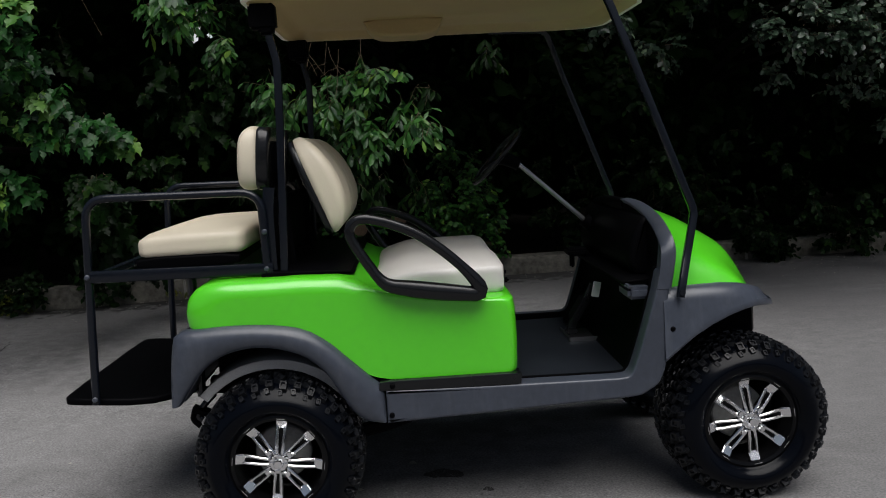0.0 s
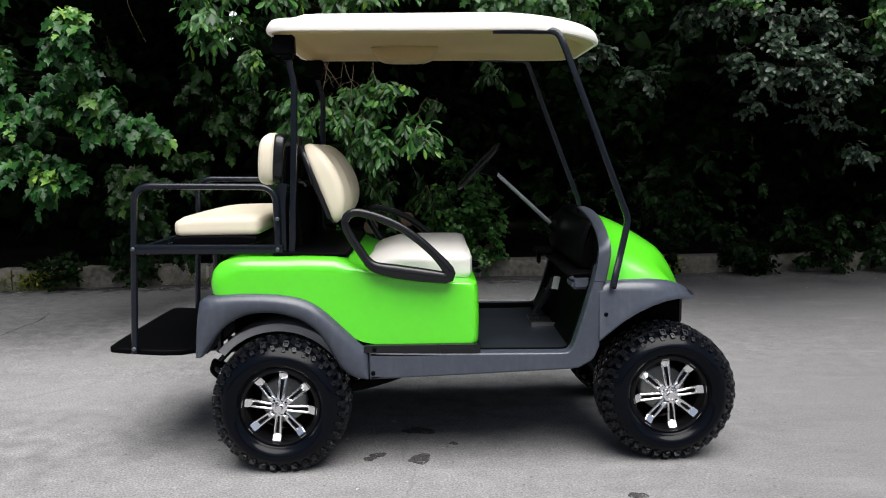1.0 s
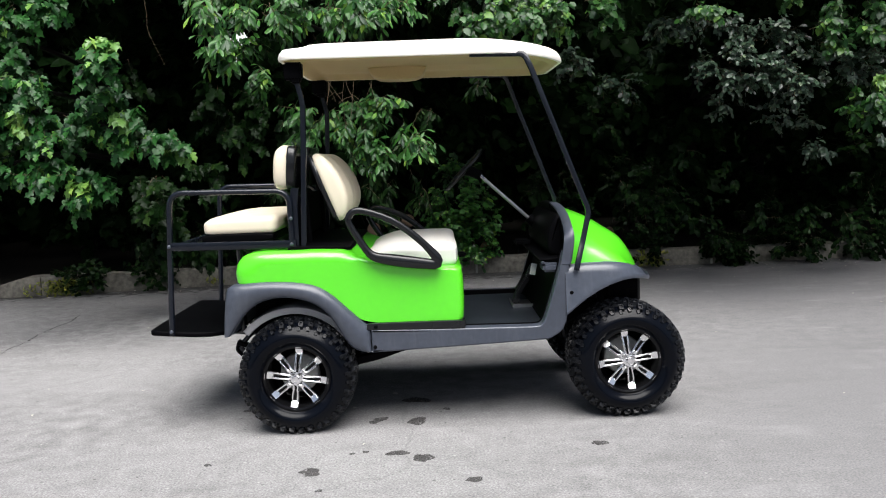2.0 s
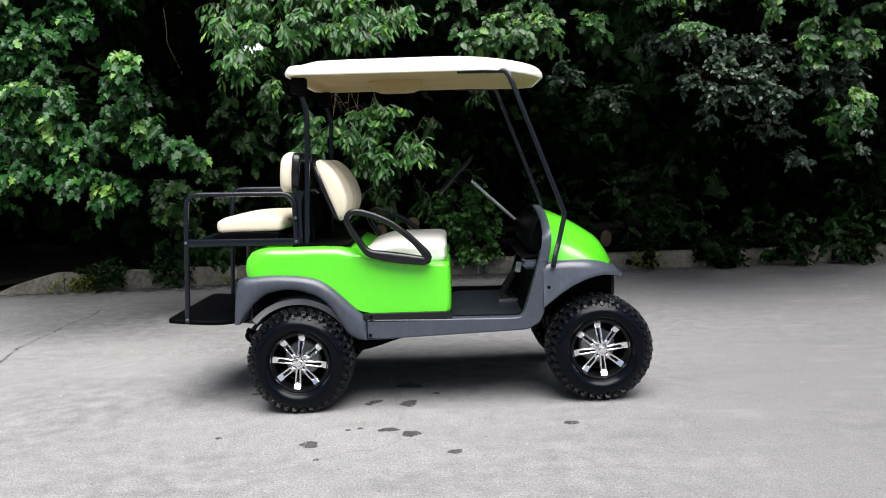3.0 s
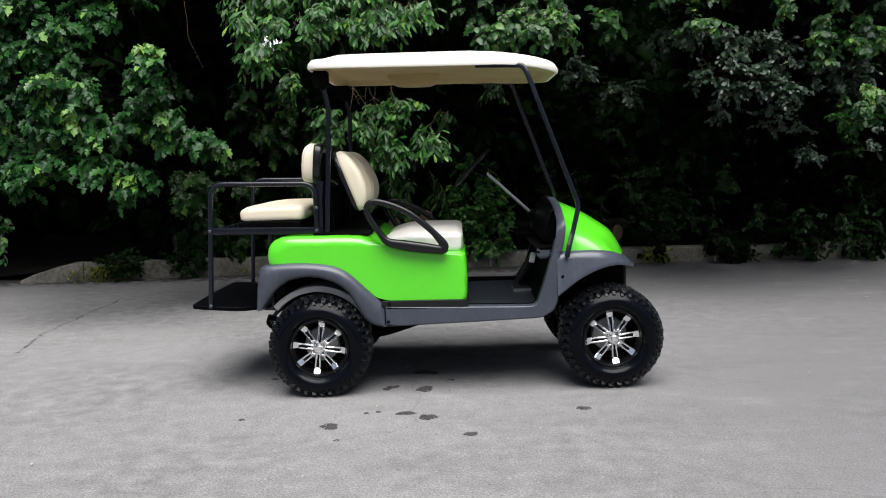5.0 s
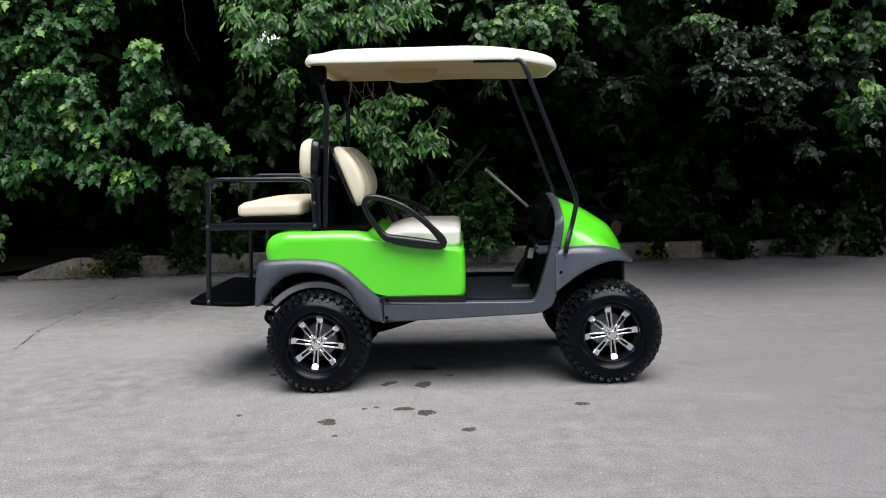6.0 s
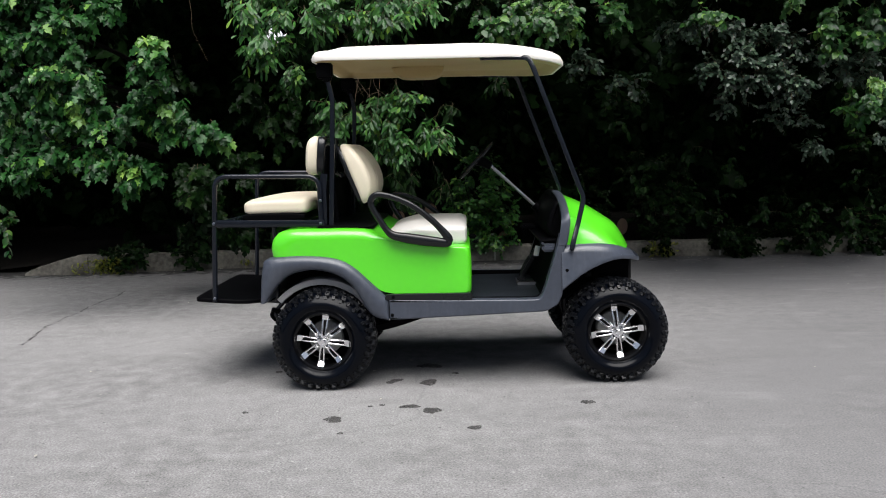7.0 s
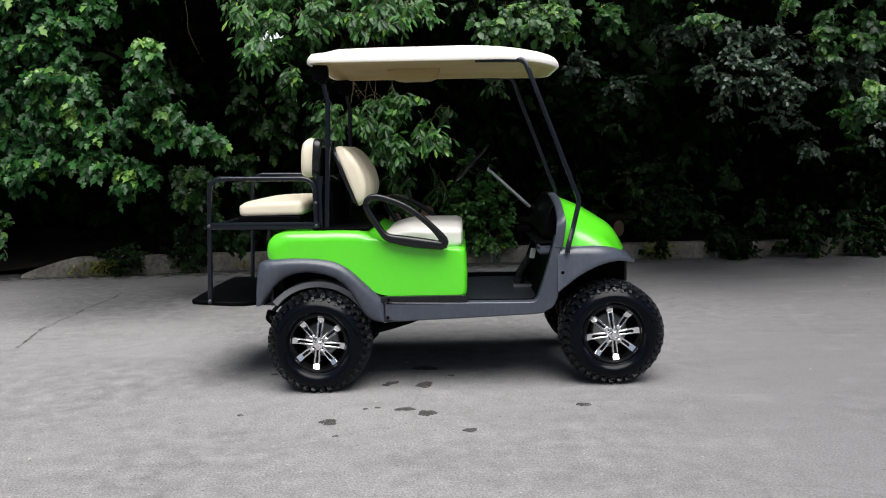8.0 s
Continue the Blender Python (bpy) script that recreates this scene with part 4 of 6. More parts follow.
def build_rear_kit():
    for s in (-1, 1):
        y = 0.50 * s
        rail = part("grab_rail", tube([(-0.637, y, 0.51), (-0.614, y, 0.962), (-0.598, y, 1.232), (0.0, y, 1.217), (0.0, y, 0.92)], 0.0145, 12, 0.075), BLACK, cart, "black tubular steel grab rail")
        part("side_bar", tube([(-0.622, y, 0.962), (0.022, y, 0.948)], (0.014, 0.021), 12, 0, square=True), BLACK, rail, "black square steel side bar")
        for q in ((-0.614, 0.963), (0.001, 0.95), (0.004, 1.08), (-0.635, 0.53)):
            bolt(rail, q[0], y + 0.017 * s, q[1], s)
        part("hinge_plate", tube([(0.014, y - 0.02 * s, 0.94), (0.016, y - 0.02 * s, 1.15), (0.028, y - 0.02 * s, 1.23)], (0.006, 0.02), 8, 0.04, square=True), BLACK, cart, "black hinge plate")
        part("kit_leg", tube([(-0.29, 0.40 * s, 0.94), (-0.29, 0.40 * s, 0.62), (-0.30, 0.38 * s, 0.48)], 0.016, 8, 0.04), BLACK, cart, "black steel leg under the rear seat")
    for x in (-0.61, -0.28, 0.0):
        part("cross_bar", tube([(x, -0.49, 0.952), (x, 0.49, 0.952)], (0.012, 0.014), 8, 0, square=True), BLACK, cart, "black steel cross bar")
    plate = [(-0.768, -0.44), (-0.745, -0.485), (-0.475, -0.485), (-0.35, -0.36), (-0.33, -0.30), (-0.33, 0.30), (-0.35, 0.36), (-0.475, 0.485), (-0.745, 0.485), (-0.768, 0.44)]
    bm = prism(plate, 0.0, 0.026, 0.008, 3, axis="z")
    m = Matrix.Translation((-0.76, 0, 0.508)) @ Matrix.Rotation(radians(4.5), 4, "Y") @ Matrix.Translation((0.76, 0, 0))
    step = part("footplate", moved(bm, m), MATT, cart, "black moulded footplate behind the cart")
    part("plate_brace", tube([(-0.68, -0.2, 0.485), (-0.36, -0.2, 0.455), (-0.2, -0.2, 0.44)], 0.014, 8, 0.03), BLACK, step, "black steel brace")
    part("plate_brace", tube([(-0.68, 0.2, 0.485), (-0.36, 0.2, 0.455), (-0.2, 0.2, 0.44)], 0.014, 8, 0.03), BLACK, step, "black steel brace")


build_rear_kit()

for s in (-1, 1):
    for x, z in ((1.385, 0.66), (0.402, 0.43), (0.41, 0.532)):
        bolt(cart, x, 0.632 * s, z, s, MATT)


def build_wheels():
    """Knobbly tyres on dark rims with eight split machined spokes."""
    w0 = -0.125
    prof = [(0.160, w0 + 0.020), (0.172, w0 + 0.010), (0.177, w0 + 0.002), (0.183, w0 - 0.006), (0.190, w0 - 0.012), (0.199, w0 - 0.017), (0.209, w0 - 0.0195), (0.217, w0 - 0.0195), (0.227, w0 - 0.016),
            (0.240, w0 - 0.008), (0.257, w0 + 0.010), (0.273, w0 + 0.026), (0.283, w0 + 0.052), (0.286, 0)]
    prof += [(r, -h) for r, h in prof[-2::-1]]
    bm = lathe(prof, 72)
    bmesh.ops.delete(bm, geom=[f for f in bm.faces if len(f.verts) > 4], context="FACES")
    rnd = random.Random(4)
    knobs = []

    def knob(a, r, h, size, lean, twist):
        """A rubber knob: size is round the tyre, across it and its height."""
        m = Matrix.Rotation(-a, 4, "Y") @ Matrix.Translation((r, h, 0)) @ Matrix.Rotation(radians(lean), 4, "Z") @ Matrix.Rotation(radians(twist), 4, "X")
        knobs.append((h < 0, m @ Matrix.Diagonal((size[2], size[1], size[0], 1))))

    count = 36
    for s in (-1, 1):
        for k in range(count):
            a = 2 * math.pi * (k + (0.5 if s > 0 else 0)) / count
            j = rnd.uniform(-3, 3)
            if k % 2:
                knob(a, 0.2715, 0.107 * s, (0.026, 0.036, 0.021), 40 * s, j)
                knob(a + 0.03, 0.2520, 0.1215 * s, (0.016, 0.020, 0.014), 60 * s, j + 14)
            else:
                knob(a, 0.2755, 0.100 * s, (0.027, 0.030, 0.021), 34 * s, j)
                knob(a + 0.03, 0.2580, 0.1170 * s, (0.017, 0.022, 0.014), 52 * s, j + 14)
            knob(a + 0.06, 0.284, 0.066 * s, (0.034, 0.044, 0.020), 8 * s, 18 * s + j)
            knob(a - 0.05, 0.287, 0.020 * s, (0.034, 0.036, 0.018), 2 * s, -24 * s + j)
    def knob_into(b, m):
        low, top = [], []
        for u, v in ((-0.5, -0.5), (0.35, -0.5), (0.5, -0.35), (0.5, 0.5), (-0.35, 0.5), (-0.5, 0.35)):
            low.append(b.verts.new(m @ Vector((-0.5, v * 1.12, u * 1.12))))
            top.append(b.verts.new(m @ Vector((0.5, v * 0.9, u * 0.9))))
        dish = [b.verts.new(m @ Vector((0.5, v * 0.55, u * 0.55))) for u, v in ((-0.5, -0.5), (0.35, -0.5), (0.5, -0.35), (0.5, 0.5), (-0.35, 0.5), (-0.5, 0.35))]
        pit = [b.verts.new(m @ Vector((0.22, v * 0.42, u * 0.42))) for u, v in ((-0.5, -0.5), (0.35, -0.5), (0.5, -0.35), (0.5, 0.5), (-0.35, 0.5), (-0.5, 0.35))]
        for lower, upper in ((low, top), (top, dish), (dish, pit)):
            for k in range(6):
                b.faces.new((lower[k], lower[(k + 1) % 6], upper[(k + 1) % 6], upper[k]))
        b.faces.new(pit)
        return b

    inner, whole = bmesh.new(), bmesh.new()
    for near, m in knobs:
        knob_into(whole, m)
        if not near:
            knob_into(inner, m)
    one = knob_into(bmesh.new(), Matrix())
    rim_bm = lathe([(0.152, 0.10), (0.150, -0.06), (0.158, -0.098), (0.169, -0.108), (0.171, -0.114), (0.163, -0.117), (0.152, -0.112), (0.147, -0.09), (0.135, 0.02), (0.10, 0.05), (0.04, 0.05), (0.0005, 0.05)], 48)
    spoke = bmesh.new()
    for dy in (-1, 1):
        path = [Vector((0.032, -0.106, dy * 0.0095)), Vector((0.060, -0.104, dy * 0.0105)), Vector((0.092, -0.097, dy * 0.0125)), Vector((0.122, -0.090, dy * 0.0130))]
        tube(path, (0.0062, 0.0062), 8, 0, bm=spoke)
    box(spoke, (0.136, -0.094, 0), (0.040, 0.008, 0.035), 0.003, Matrix.Rotation(radians(-28), 4, "Z"))
    box(spoke, (0.160, -0.106, 0.002), (0.016, 0.022, 0.044), 0.0075, Matrix.Rotation(radians(-10), 4, "Z"))
    web = bmesh.new()
    box(web, (0.085, -0.080, 0), (0.12, 0.014, 0.022), 0.005)
    cap = lathe([(0.0005, -0.132), (0.014, -0.131), (0.018, -0.124), (0.020, -0.117), (0.030, -0.115), (0.036, -0.104), (0.038, -0.07), (0.0005, -0.07)], 8)
    for k in range(4):
        box(cap, Matrix.Rotation(math.pi * k / 2, 3, "Y") @ Vector((0.026, -0.116, 0)), (0.016, 0.014, 0.018), 0.004, Matrix.Rotation(math.pi * k / 2, 4, "Y"))
    nut = lathe([(0.0005, -0.120), (0.008, -0.119), (0.0115, -0.111), (0.0125, -0.08), (0.0005, -0.08)], 8)
    drum = lathe([(0.0005, 0.004), (0.094, 0.004), (0.100, 0.010), (0.102, 0.045), (0.0005, 0.045)], 32)
    meshes = None
    for x in (0.0, WHEELBASE):
        for s in (-1, 1):
            spin = 8 if x == 0 else (-7 if s < 0 else 15)
            m = Matrix.Translation((x, s * (0.472 if x else 0.508), HUB_Z - (0.0 if x else 0.006))) @ Matrix.Rotation(radians(1 if x else 0), 4, "Z") @ (Matrix.Rotation(math.pi, 4, "Z") if s > 0 else Matrix()) @ Matrix.Rotation(radians(spin), 4, "Y")
            if meshes is None:
                wheel = part("wheel", rim_bm, GLOSS, cart, "black and machined alloy wheel", 40)
                wheel.matrix_basis = m
                tyre = part("tyre", bm, TYRE, cart, "knobbly black off-road tyre", 32)
                tyre.matrix_basis = m
                kn = part("tread_knob", one, TREAD, tyre)
                tr_in = tagged(part("tread", inner, TREAD, tyre), kind="stuff")
                sp = part("spoke", spoke, CHROME, wheel, "split machined alloy spoke")
                wb = part("spoke_web", web, GLOSS, wheel, "black spoke backing")
                cp = part("hub_cap", cap, CHROME, wheel, "chrome hub cap", 25)
                nt = part("lug_nut", nut, CHROME, wheel, "chrome wheel nut", 25)
                dr = part("brake_drum", drum, DRUM, wheel, "grey brake drum")
                meshes = (wheel, tyre, sp, wb, cp, nt, dr)
                first, tr_all = wheel, None
            else:
                wheel = again(meshes[0], cart, m)
                tyre = again(meshes[1], cart, m)
                for o in (meshes[4], meshes[6]):
                    again(o, wheel, Matrix())
                if s < 0:
                    tagged(again(tr_in, tyre, Matrix()), kind="stuff")
                elif tr_all is None:
                    tr_all = tagged(part("tread", whole, TREAD, tyre), kind="stuff")
                else:
                    tagged(again(tr_all, tyre, Matrix()), kind="stuff")
            if s < 0:
                own = [q for near, q in knobs if near]
                for k, q in enumerate(own):
                    if wheel is first and k == 0:
                        kn.matrix_basis = q
                    else:
                        again(kn, tyre, q)
            for k in range(8):
                turn = Matrix.Rotation(2 * math.pi * k / 8, 4, "Y")
                if wheel is first and k == 0:
                    continue
                again(meshes[2], wheel, turn)
                again(meshes[3], wheel, turn)
            for k in range(4):
                turn = Matrix.Rotation(2 * math.pi * (k + 0.5) / 4, 4, "Y") @ Matrix.Translation((0.050, 0, 0))
                if wheel is first and k == 0:
                    meshes[5].matrix_basis = turn
                    continue
                again(meshes[5], wheel, turn)


build_wheels()


def build_chassis():
    for s in (-1, 1):
        part("chassis_rail", tube([(-0.28, 0.30 * s, 0.50), (0.10, 0.30 * s, 0.47), (0.35, 0.30 * s, 0.40), (1.25, 0.30 * s, 0.40), (1.50, 0.28 * s, 0.52), (1.74, 0.28 * s, 0.55)], (0.025, 0.03), 8, 0.06, square=True), MATT, cart, "black steel chassis rail")
        part("leaf_spring", tube([(-0.33, 0.40 * s, 0.44), (-0.10, 0.40 * s, 0.35), (0.10, 0.40 * s, 0.34), (0.36, 0.40 * s, 0.42)], (0.025, 0.012), 8, 0.08, square=True), MATT, cart, "black leaf spring")
        part("trailing_arm", tube([(0.02, 0.47 * s, 0.30), (0.36, 0.45 * s, 0.335), (0.62, 0.42 * s, 0.41)], (0.02, 0.022), 8, 0.08, square=True), MATT, cart, "black lift kit arm")
        part("shackle", tube([(-0.32, 0.40 * s, 0.44), (-0.34, 0.40 * s, 0.40), (-0.31, 0.40 * s, 0.37)], (0.012, 0.010), 8, 0.02), MATT, cart, "black spring shackle")
        part("front_arm", tube([(WHEELBASE, 0.44 * s, 0.30), (WHEELBASE - 0.02, 0.20 * s, 0.42)], 0.022, 8, 0), MATT, cart, "black front suspension arm")
        part("shock_absorber", tube([(WHEELBASE - 0.06, 0.40 * s, 0.34), (WHEELBASE - 0.10, 0.30 * s, 0.70)], 0.02, 10, 0), MATT, cart, "grey shock absorber")
    part("rear_axle", tube([(0, -0.46, HUB_Z), (0, 0.46, HUB_Z)], 0.035, 12, 0), MATT, cart, "black rear axle tube")
    bm = bmesh.new()
    box(bm, (0.02, 0.05, 0.31), (0.26, 0.24, 0.22), 0.05)
    part("drive_unit", bm, MATT, cart, "black drive unit")
    bm = bmesh.new()
    box(bm, (0.62, 0, 0.43), (0.9, 1.08, 0.05), 0.01)
    part("underbody", bm, MATT, cart, "black underbody tray")
    bm = bmesh.new()
    box(bm, (0.55, 0, 0.60), (0.50, 1.1, 0.26), 0.01)
    part("battery_box", bm, MATT, cart, "black battery box")
    # black block added so nothing bright shows through between the wheel wells
    bm = bmesh.new()
    box(bm, (0.0, 0, 0.61), (0.50, 0.62, 0.28), 0.02)
    part("well_blocker", bm, MATT, cart, "black block added over the rear axle to close the wheel wells")
    part("tow_hook", tube([(-0.25, -0.40, 0.49), (-0.29, -0.40, 0.45), (-0.318, -0.40, 0.405), (-0.30, -0.40, 0.392)], (0.009, 0.013), 8, 0.015), BLACK, cart, "bent black steel hook")


build_chassis()


def build_backdrop():
    m = bpy.data.materials.new("white_overcast_sky")
    m.use_nodes = True
    n, l = m.node_tree.nodes, m.node_tree.links
    glow, cloud, ramp = n.new("ShaderNodeEmission"), n.new("ShaderNodeTexNoise"), n.new("ShaderNodeMapRange")
    cloud.inputs["Scale"].default_value = 2.0
    ramp.inputs["To Min"].default_value, ramp.inputs["To Max"].default_value = 0.26, 0.36
    l.new(cloud.outputs["Fac"], ramp.inputs["Value"])
    l.new(ramp.outputs[0], glow.inputs["Strength"])
    glow.inputs["Color"].default_value = (0.94, 0.97, 1.0, 1)
    l.new(glow.outputs[0], n["Material Output"].inputs["Surface"])
    bm = bmesh.new()
    rows = []
    for k in range(13):
        a = radians(-48 + 8 * k)
        rows.append([bm.verts.new((60 * math.sin(a), 60 * math.cos(a), z)) for z in (-0.5, 12, 26)])
    for p, q in zip(rows, rows[1:]):
        for j in range(2):
            bm.faces.new((p[j], q[j], q[j + 1], p[j + 1]))
    tagged(part("backdrop", bm, m), "white overcast sky beyond the woods", "sky", kind="structure")


build_backdrop()


# ---- oil spots and litter on the ground ----
def blob(cx, cy, rx, ry, seed, rough=0.5, z=0.0035):
    rnd = random.Random(seed)
    bm = bmesh.new()
    n = 44
    ph = [rnd.uniform(0, 6.28) for _ in range(5)]
    ring, ring2 = [], []
    for k in range(n):
        a = 2 * math.pi * k / n
        r = 1 + rough * (0.5 * math.sin(2 * a + ph[0]) + 0.35 * math.sin(3 * a + ph[1]) + 0.3 * math.sin(5 * a + ph[2]) + 0.12 * math.sin(9 * a + ph[3]) + 0.07 * math.sin(15 * a + ph[4]))
        ring.append(bm.verts.new((cx + rx * r * math.cos(a), cy + ry * r * math.sin(a), z - 0.003)))
        ring2.append(bm.verts.new((cx + rx * r * 0.9 * math.cos(a), cy + ry * r * 0.9 * math.sin(a), z)))
    for k in range(n):
        bm.faces.new((ring[k], ring[(k + 1) % n], ring2[(k + 1) % n], ring2[k]))
    bm.faces.new(ring2)
    return bm


SPOTS = [(0.589, -0.494, 0.055, 0.06), (0.40, -0.435, 0.035, 0.03), (0.365, -0.48, 0.03, 0.025), (0.506, -0.96, 0.05, 0.034), (0.625, -1.037, 0.045, 0.055), (0.129, -1.152, 0.05, 0.048),
         (0.845, -1.322, 0.042, 0.024), (1.447, -0.949, 0.038, 0.032), (0.294, -0.944, 0.012, 0.012), (0.355, -0.925, 0.016, 0.012), (-0.36, -1.006, 0.018, 0.014),
         (0.577, -0.114, 0.08, 0.05), (0.742, -0.305, 0.02, 0.018), (-0.357, -0.182, 0.02, 0.02), (0.196, -1.371, 0.014, 0.014)]
for i, (x, y, rx, ry) in enumerate(SPOTS):
    tagged(part("oil_stain", blob(x, y, rx * 0.95, ry * 0.95, i, 0.3), OIL), "dark dried oil spot on the asphalt", "stain", group="oil spots")


def crack(points, seed):
    """A dark, broken hairline crack in the asphalt, as a thin sunken-looking ribbon."""
    rnd = random.Random(seed)
    line = chaikin([(x, y, 0) for x, y in points], 3, False)
    bm = bmesh.new()
    last = None
    for k, p in enumerate(line):
        q = p + Vector((rnd.uniform(-0.02, 0.02), rnd.uniform(-0.03, 0.03), 0.0032))
        w = rnd.uniform(0.002, 0.010)
        pair = bm.verts.new(q + Vector((w, w * 0.6, 0))), bm.verts.new(q - Vector((w, w * 0.6, 0)))
        if last and rnd.random() > 0.12:
            bm.faces.new((last[0], pair[0], pair[1], last[1]))
        last = pair
    tagged(part("asphalt_crack", bm, OIL), "thin dark crack in the asphalt", "crack")


crack([(-2.50, 0.75), (-2.58, 1.15), (-2.68, 1.60), (-2.64, 1.95), (-2.72, 2.56), (-2.66, 2.95), (-2.74, 3.35)], 5)


# ---- trees, shrubs and vines ----
def leaf_shape(kind):
    """A folded leaf along +x, one long, its top along +z: points and triangles."""
    if kind == "lobed":
        mid = [(0, 0), (0.36, 0), (0.70, 0), (1.0, 0)]
        side = [(0.02, 0.12), (0.09, 0.32), (0.25, 0.37), (0.34, 0.13), (0.48, 0.29), (0.66, 0.28), (0.76, 0.10)]
        tri = [(0, 5, 4), (0, 1, 5), (1, 6, 5), (1, 7, 6), (1, 2, 7), (2, 8, 7), (2, 9, 8), (2, 10, 9), (2, 3, 10)]
    elif kind == "lance":
        mid = [(0, 0), (0.45, 0), (0.8, 0), (1.0, 0)]
        side = [(0.18, 0.07), (0.55, 0.17), (0.83, 0.12)]
        tri = [(0, 1, 4), (1, 5, 4), (1, 2, 5), (2, 6, 5), (2, 3, 6)]
    else:
        mid = [(0, 0), (0.5, 0), (0.8, 0), (1.0, 0)]
        side = [(0.14, 0.24), (0.5, 0.36), (0.82, 0.22)]
        tri = [(0, 1, 4), (1, 5, 4), (1, 2, 5), (2, 6, 5), (2, 3, 6)]
    pts = [(x, 0.0, -0.18 * x * x) for x, _ in mid]
    pts += [(x, y, -0.18 * x * x + 0.28 * y) for x, y in side]
    n = len(side)
    pts += [(x, -y, -0.18 * x * x + 0.28 * y) for x, y in side]
    tris = tri + [tuple((i + n if i >= 4 else i) for i in t)[::-1] for t in tri]
    return np.array(pts), np.array(tris)


def unit(v):
    return v / np.maximum(np.linalg.norm(v, axis=1, keepdims=True), 1e-9)


def leaf_mesh(name, kind, place, tip, up, size, mat, parent, label=""):
    """One mesh of many leaves, each at its place with a tip direction, an upper side and a size."""
    pts, tris = leaf_shape(kind)
    n, k = len(place), len(pts)
    ax = unit(tip)
    ay = unit(np.cross(up, ax))
    az = np.cross(ax, ay)
    co = place[:, None, :] + size[:, None, None] * (pts[None, :, 0, None] * ax[:, None] + pts[None, :, 1, None] * ay[:, None] + pts[None, :, 2, None] * az[:, None])
    idx = (tris[None] + (np.arange(n) * k)[:, None, None]).reshape(-1)
    me = bpy.data.meshes.new(name)
    me.vertices.add(n * k)
    me.vertices.foreach_set("co", co.reshape(-1))
    me.loops.add(len(idx))
    me.loops.foreach_set("vertex_index", idx.astype(np.int32))
    me.polygons.add(len(idx) // 3)
    me.polygons.foreach_set("loop_start", np.arange(0, len(idx), 3, dtype=np.int32))
    me.update(calc_edges=True)
    me.validate()
    me.materials.append(mat)
    ob = new(name, me)
    ob.parent = parent
    tagged(ob, label, kind="stuff")
    return ob


def twig_mesh(name, starts, ends, thick, mat, parent):
    """Many thin three-sided twigs, sagging a little, in one mesh."""
    n = len(starts)
    d = unit(ends - starts)
    a = unit(np.cross(d, np.array([0.3, 0.8, 0.5])))
    b = np.cross(d, a)
    mids = (starts + ends) / 2 + np.array([0, 0, 0.02])
    co = []
    for p, w in ((starts, 1.0), (mids, 0.8), (ends, 0.4)):
        for q in range(3):
            ang = 2.094 * q
            co.append(p + (a * math.cos(ang) + b * math.sin(ang)) * (thick * w)[:, None])
    co = np.stack(co, 1)
    faces = []
    for r in (0, 3):
        for q in range(3):
            faces.append((r + q, r + (q + 1) % 3, r + 3 + (q + 1) % 3, r + 3 + q))
    faces = np.array(faces)
    idx = (faces[None] + (np.arange(n) * 9)[:, None, None]).reshape(-1)
    me = bpy.data.meshes.new(name)
    me.vertices.add(n * 9)
    me.vertices.foreach_set("co", co.reshape(-1))
    me.loops.add(len(idx))
    me.loops.foreach_set("vertex_index", idx.astype(np.int32))
    me.polygons.add(len(idx) // 4)
    me.polygons.foreach_set("loop_start", np.arange(0, len(idx), 4, dtype=np.int32))
    me.update(calc_edges=True)
    me.validate()
    me.materials.append(mat)
    ob = new(name, me)
    ob.parent = parent
    tagged(ob, kind="stuff")
    return ob


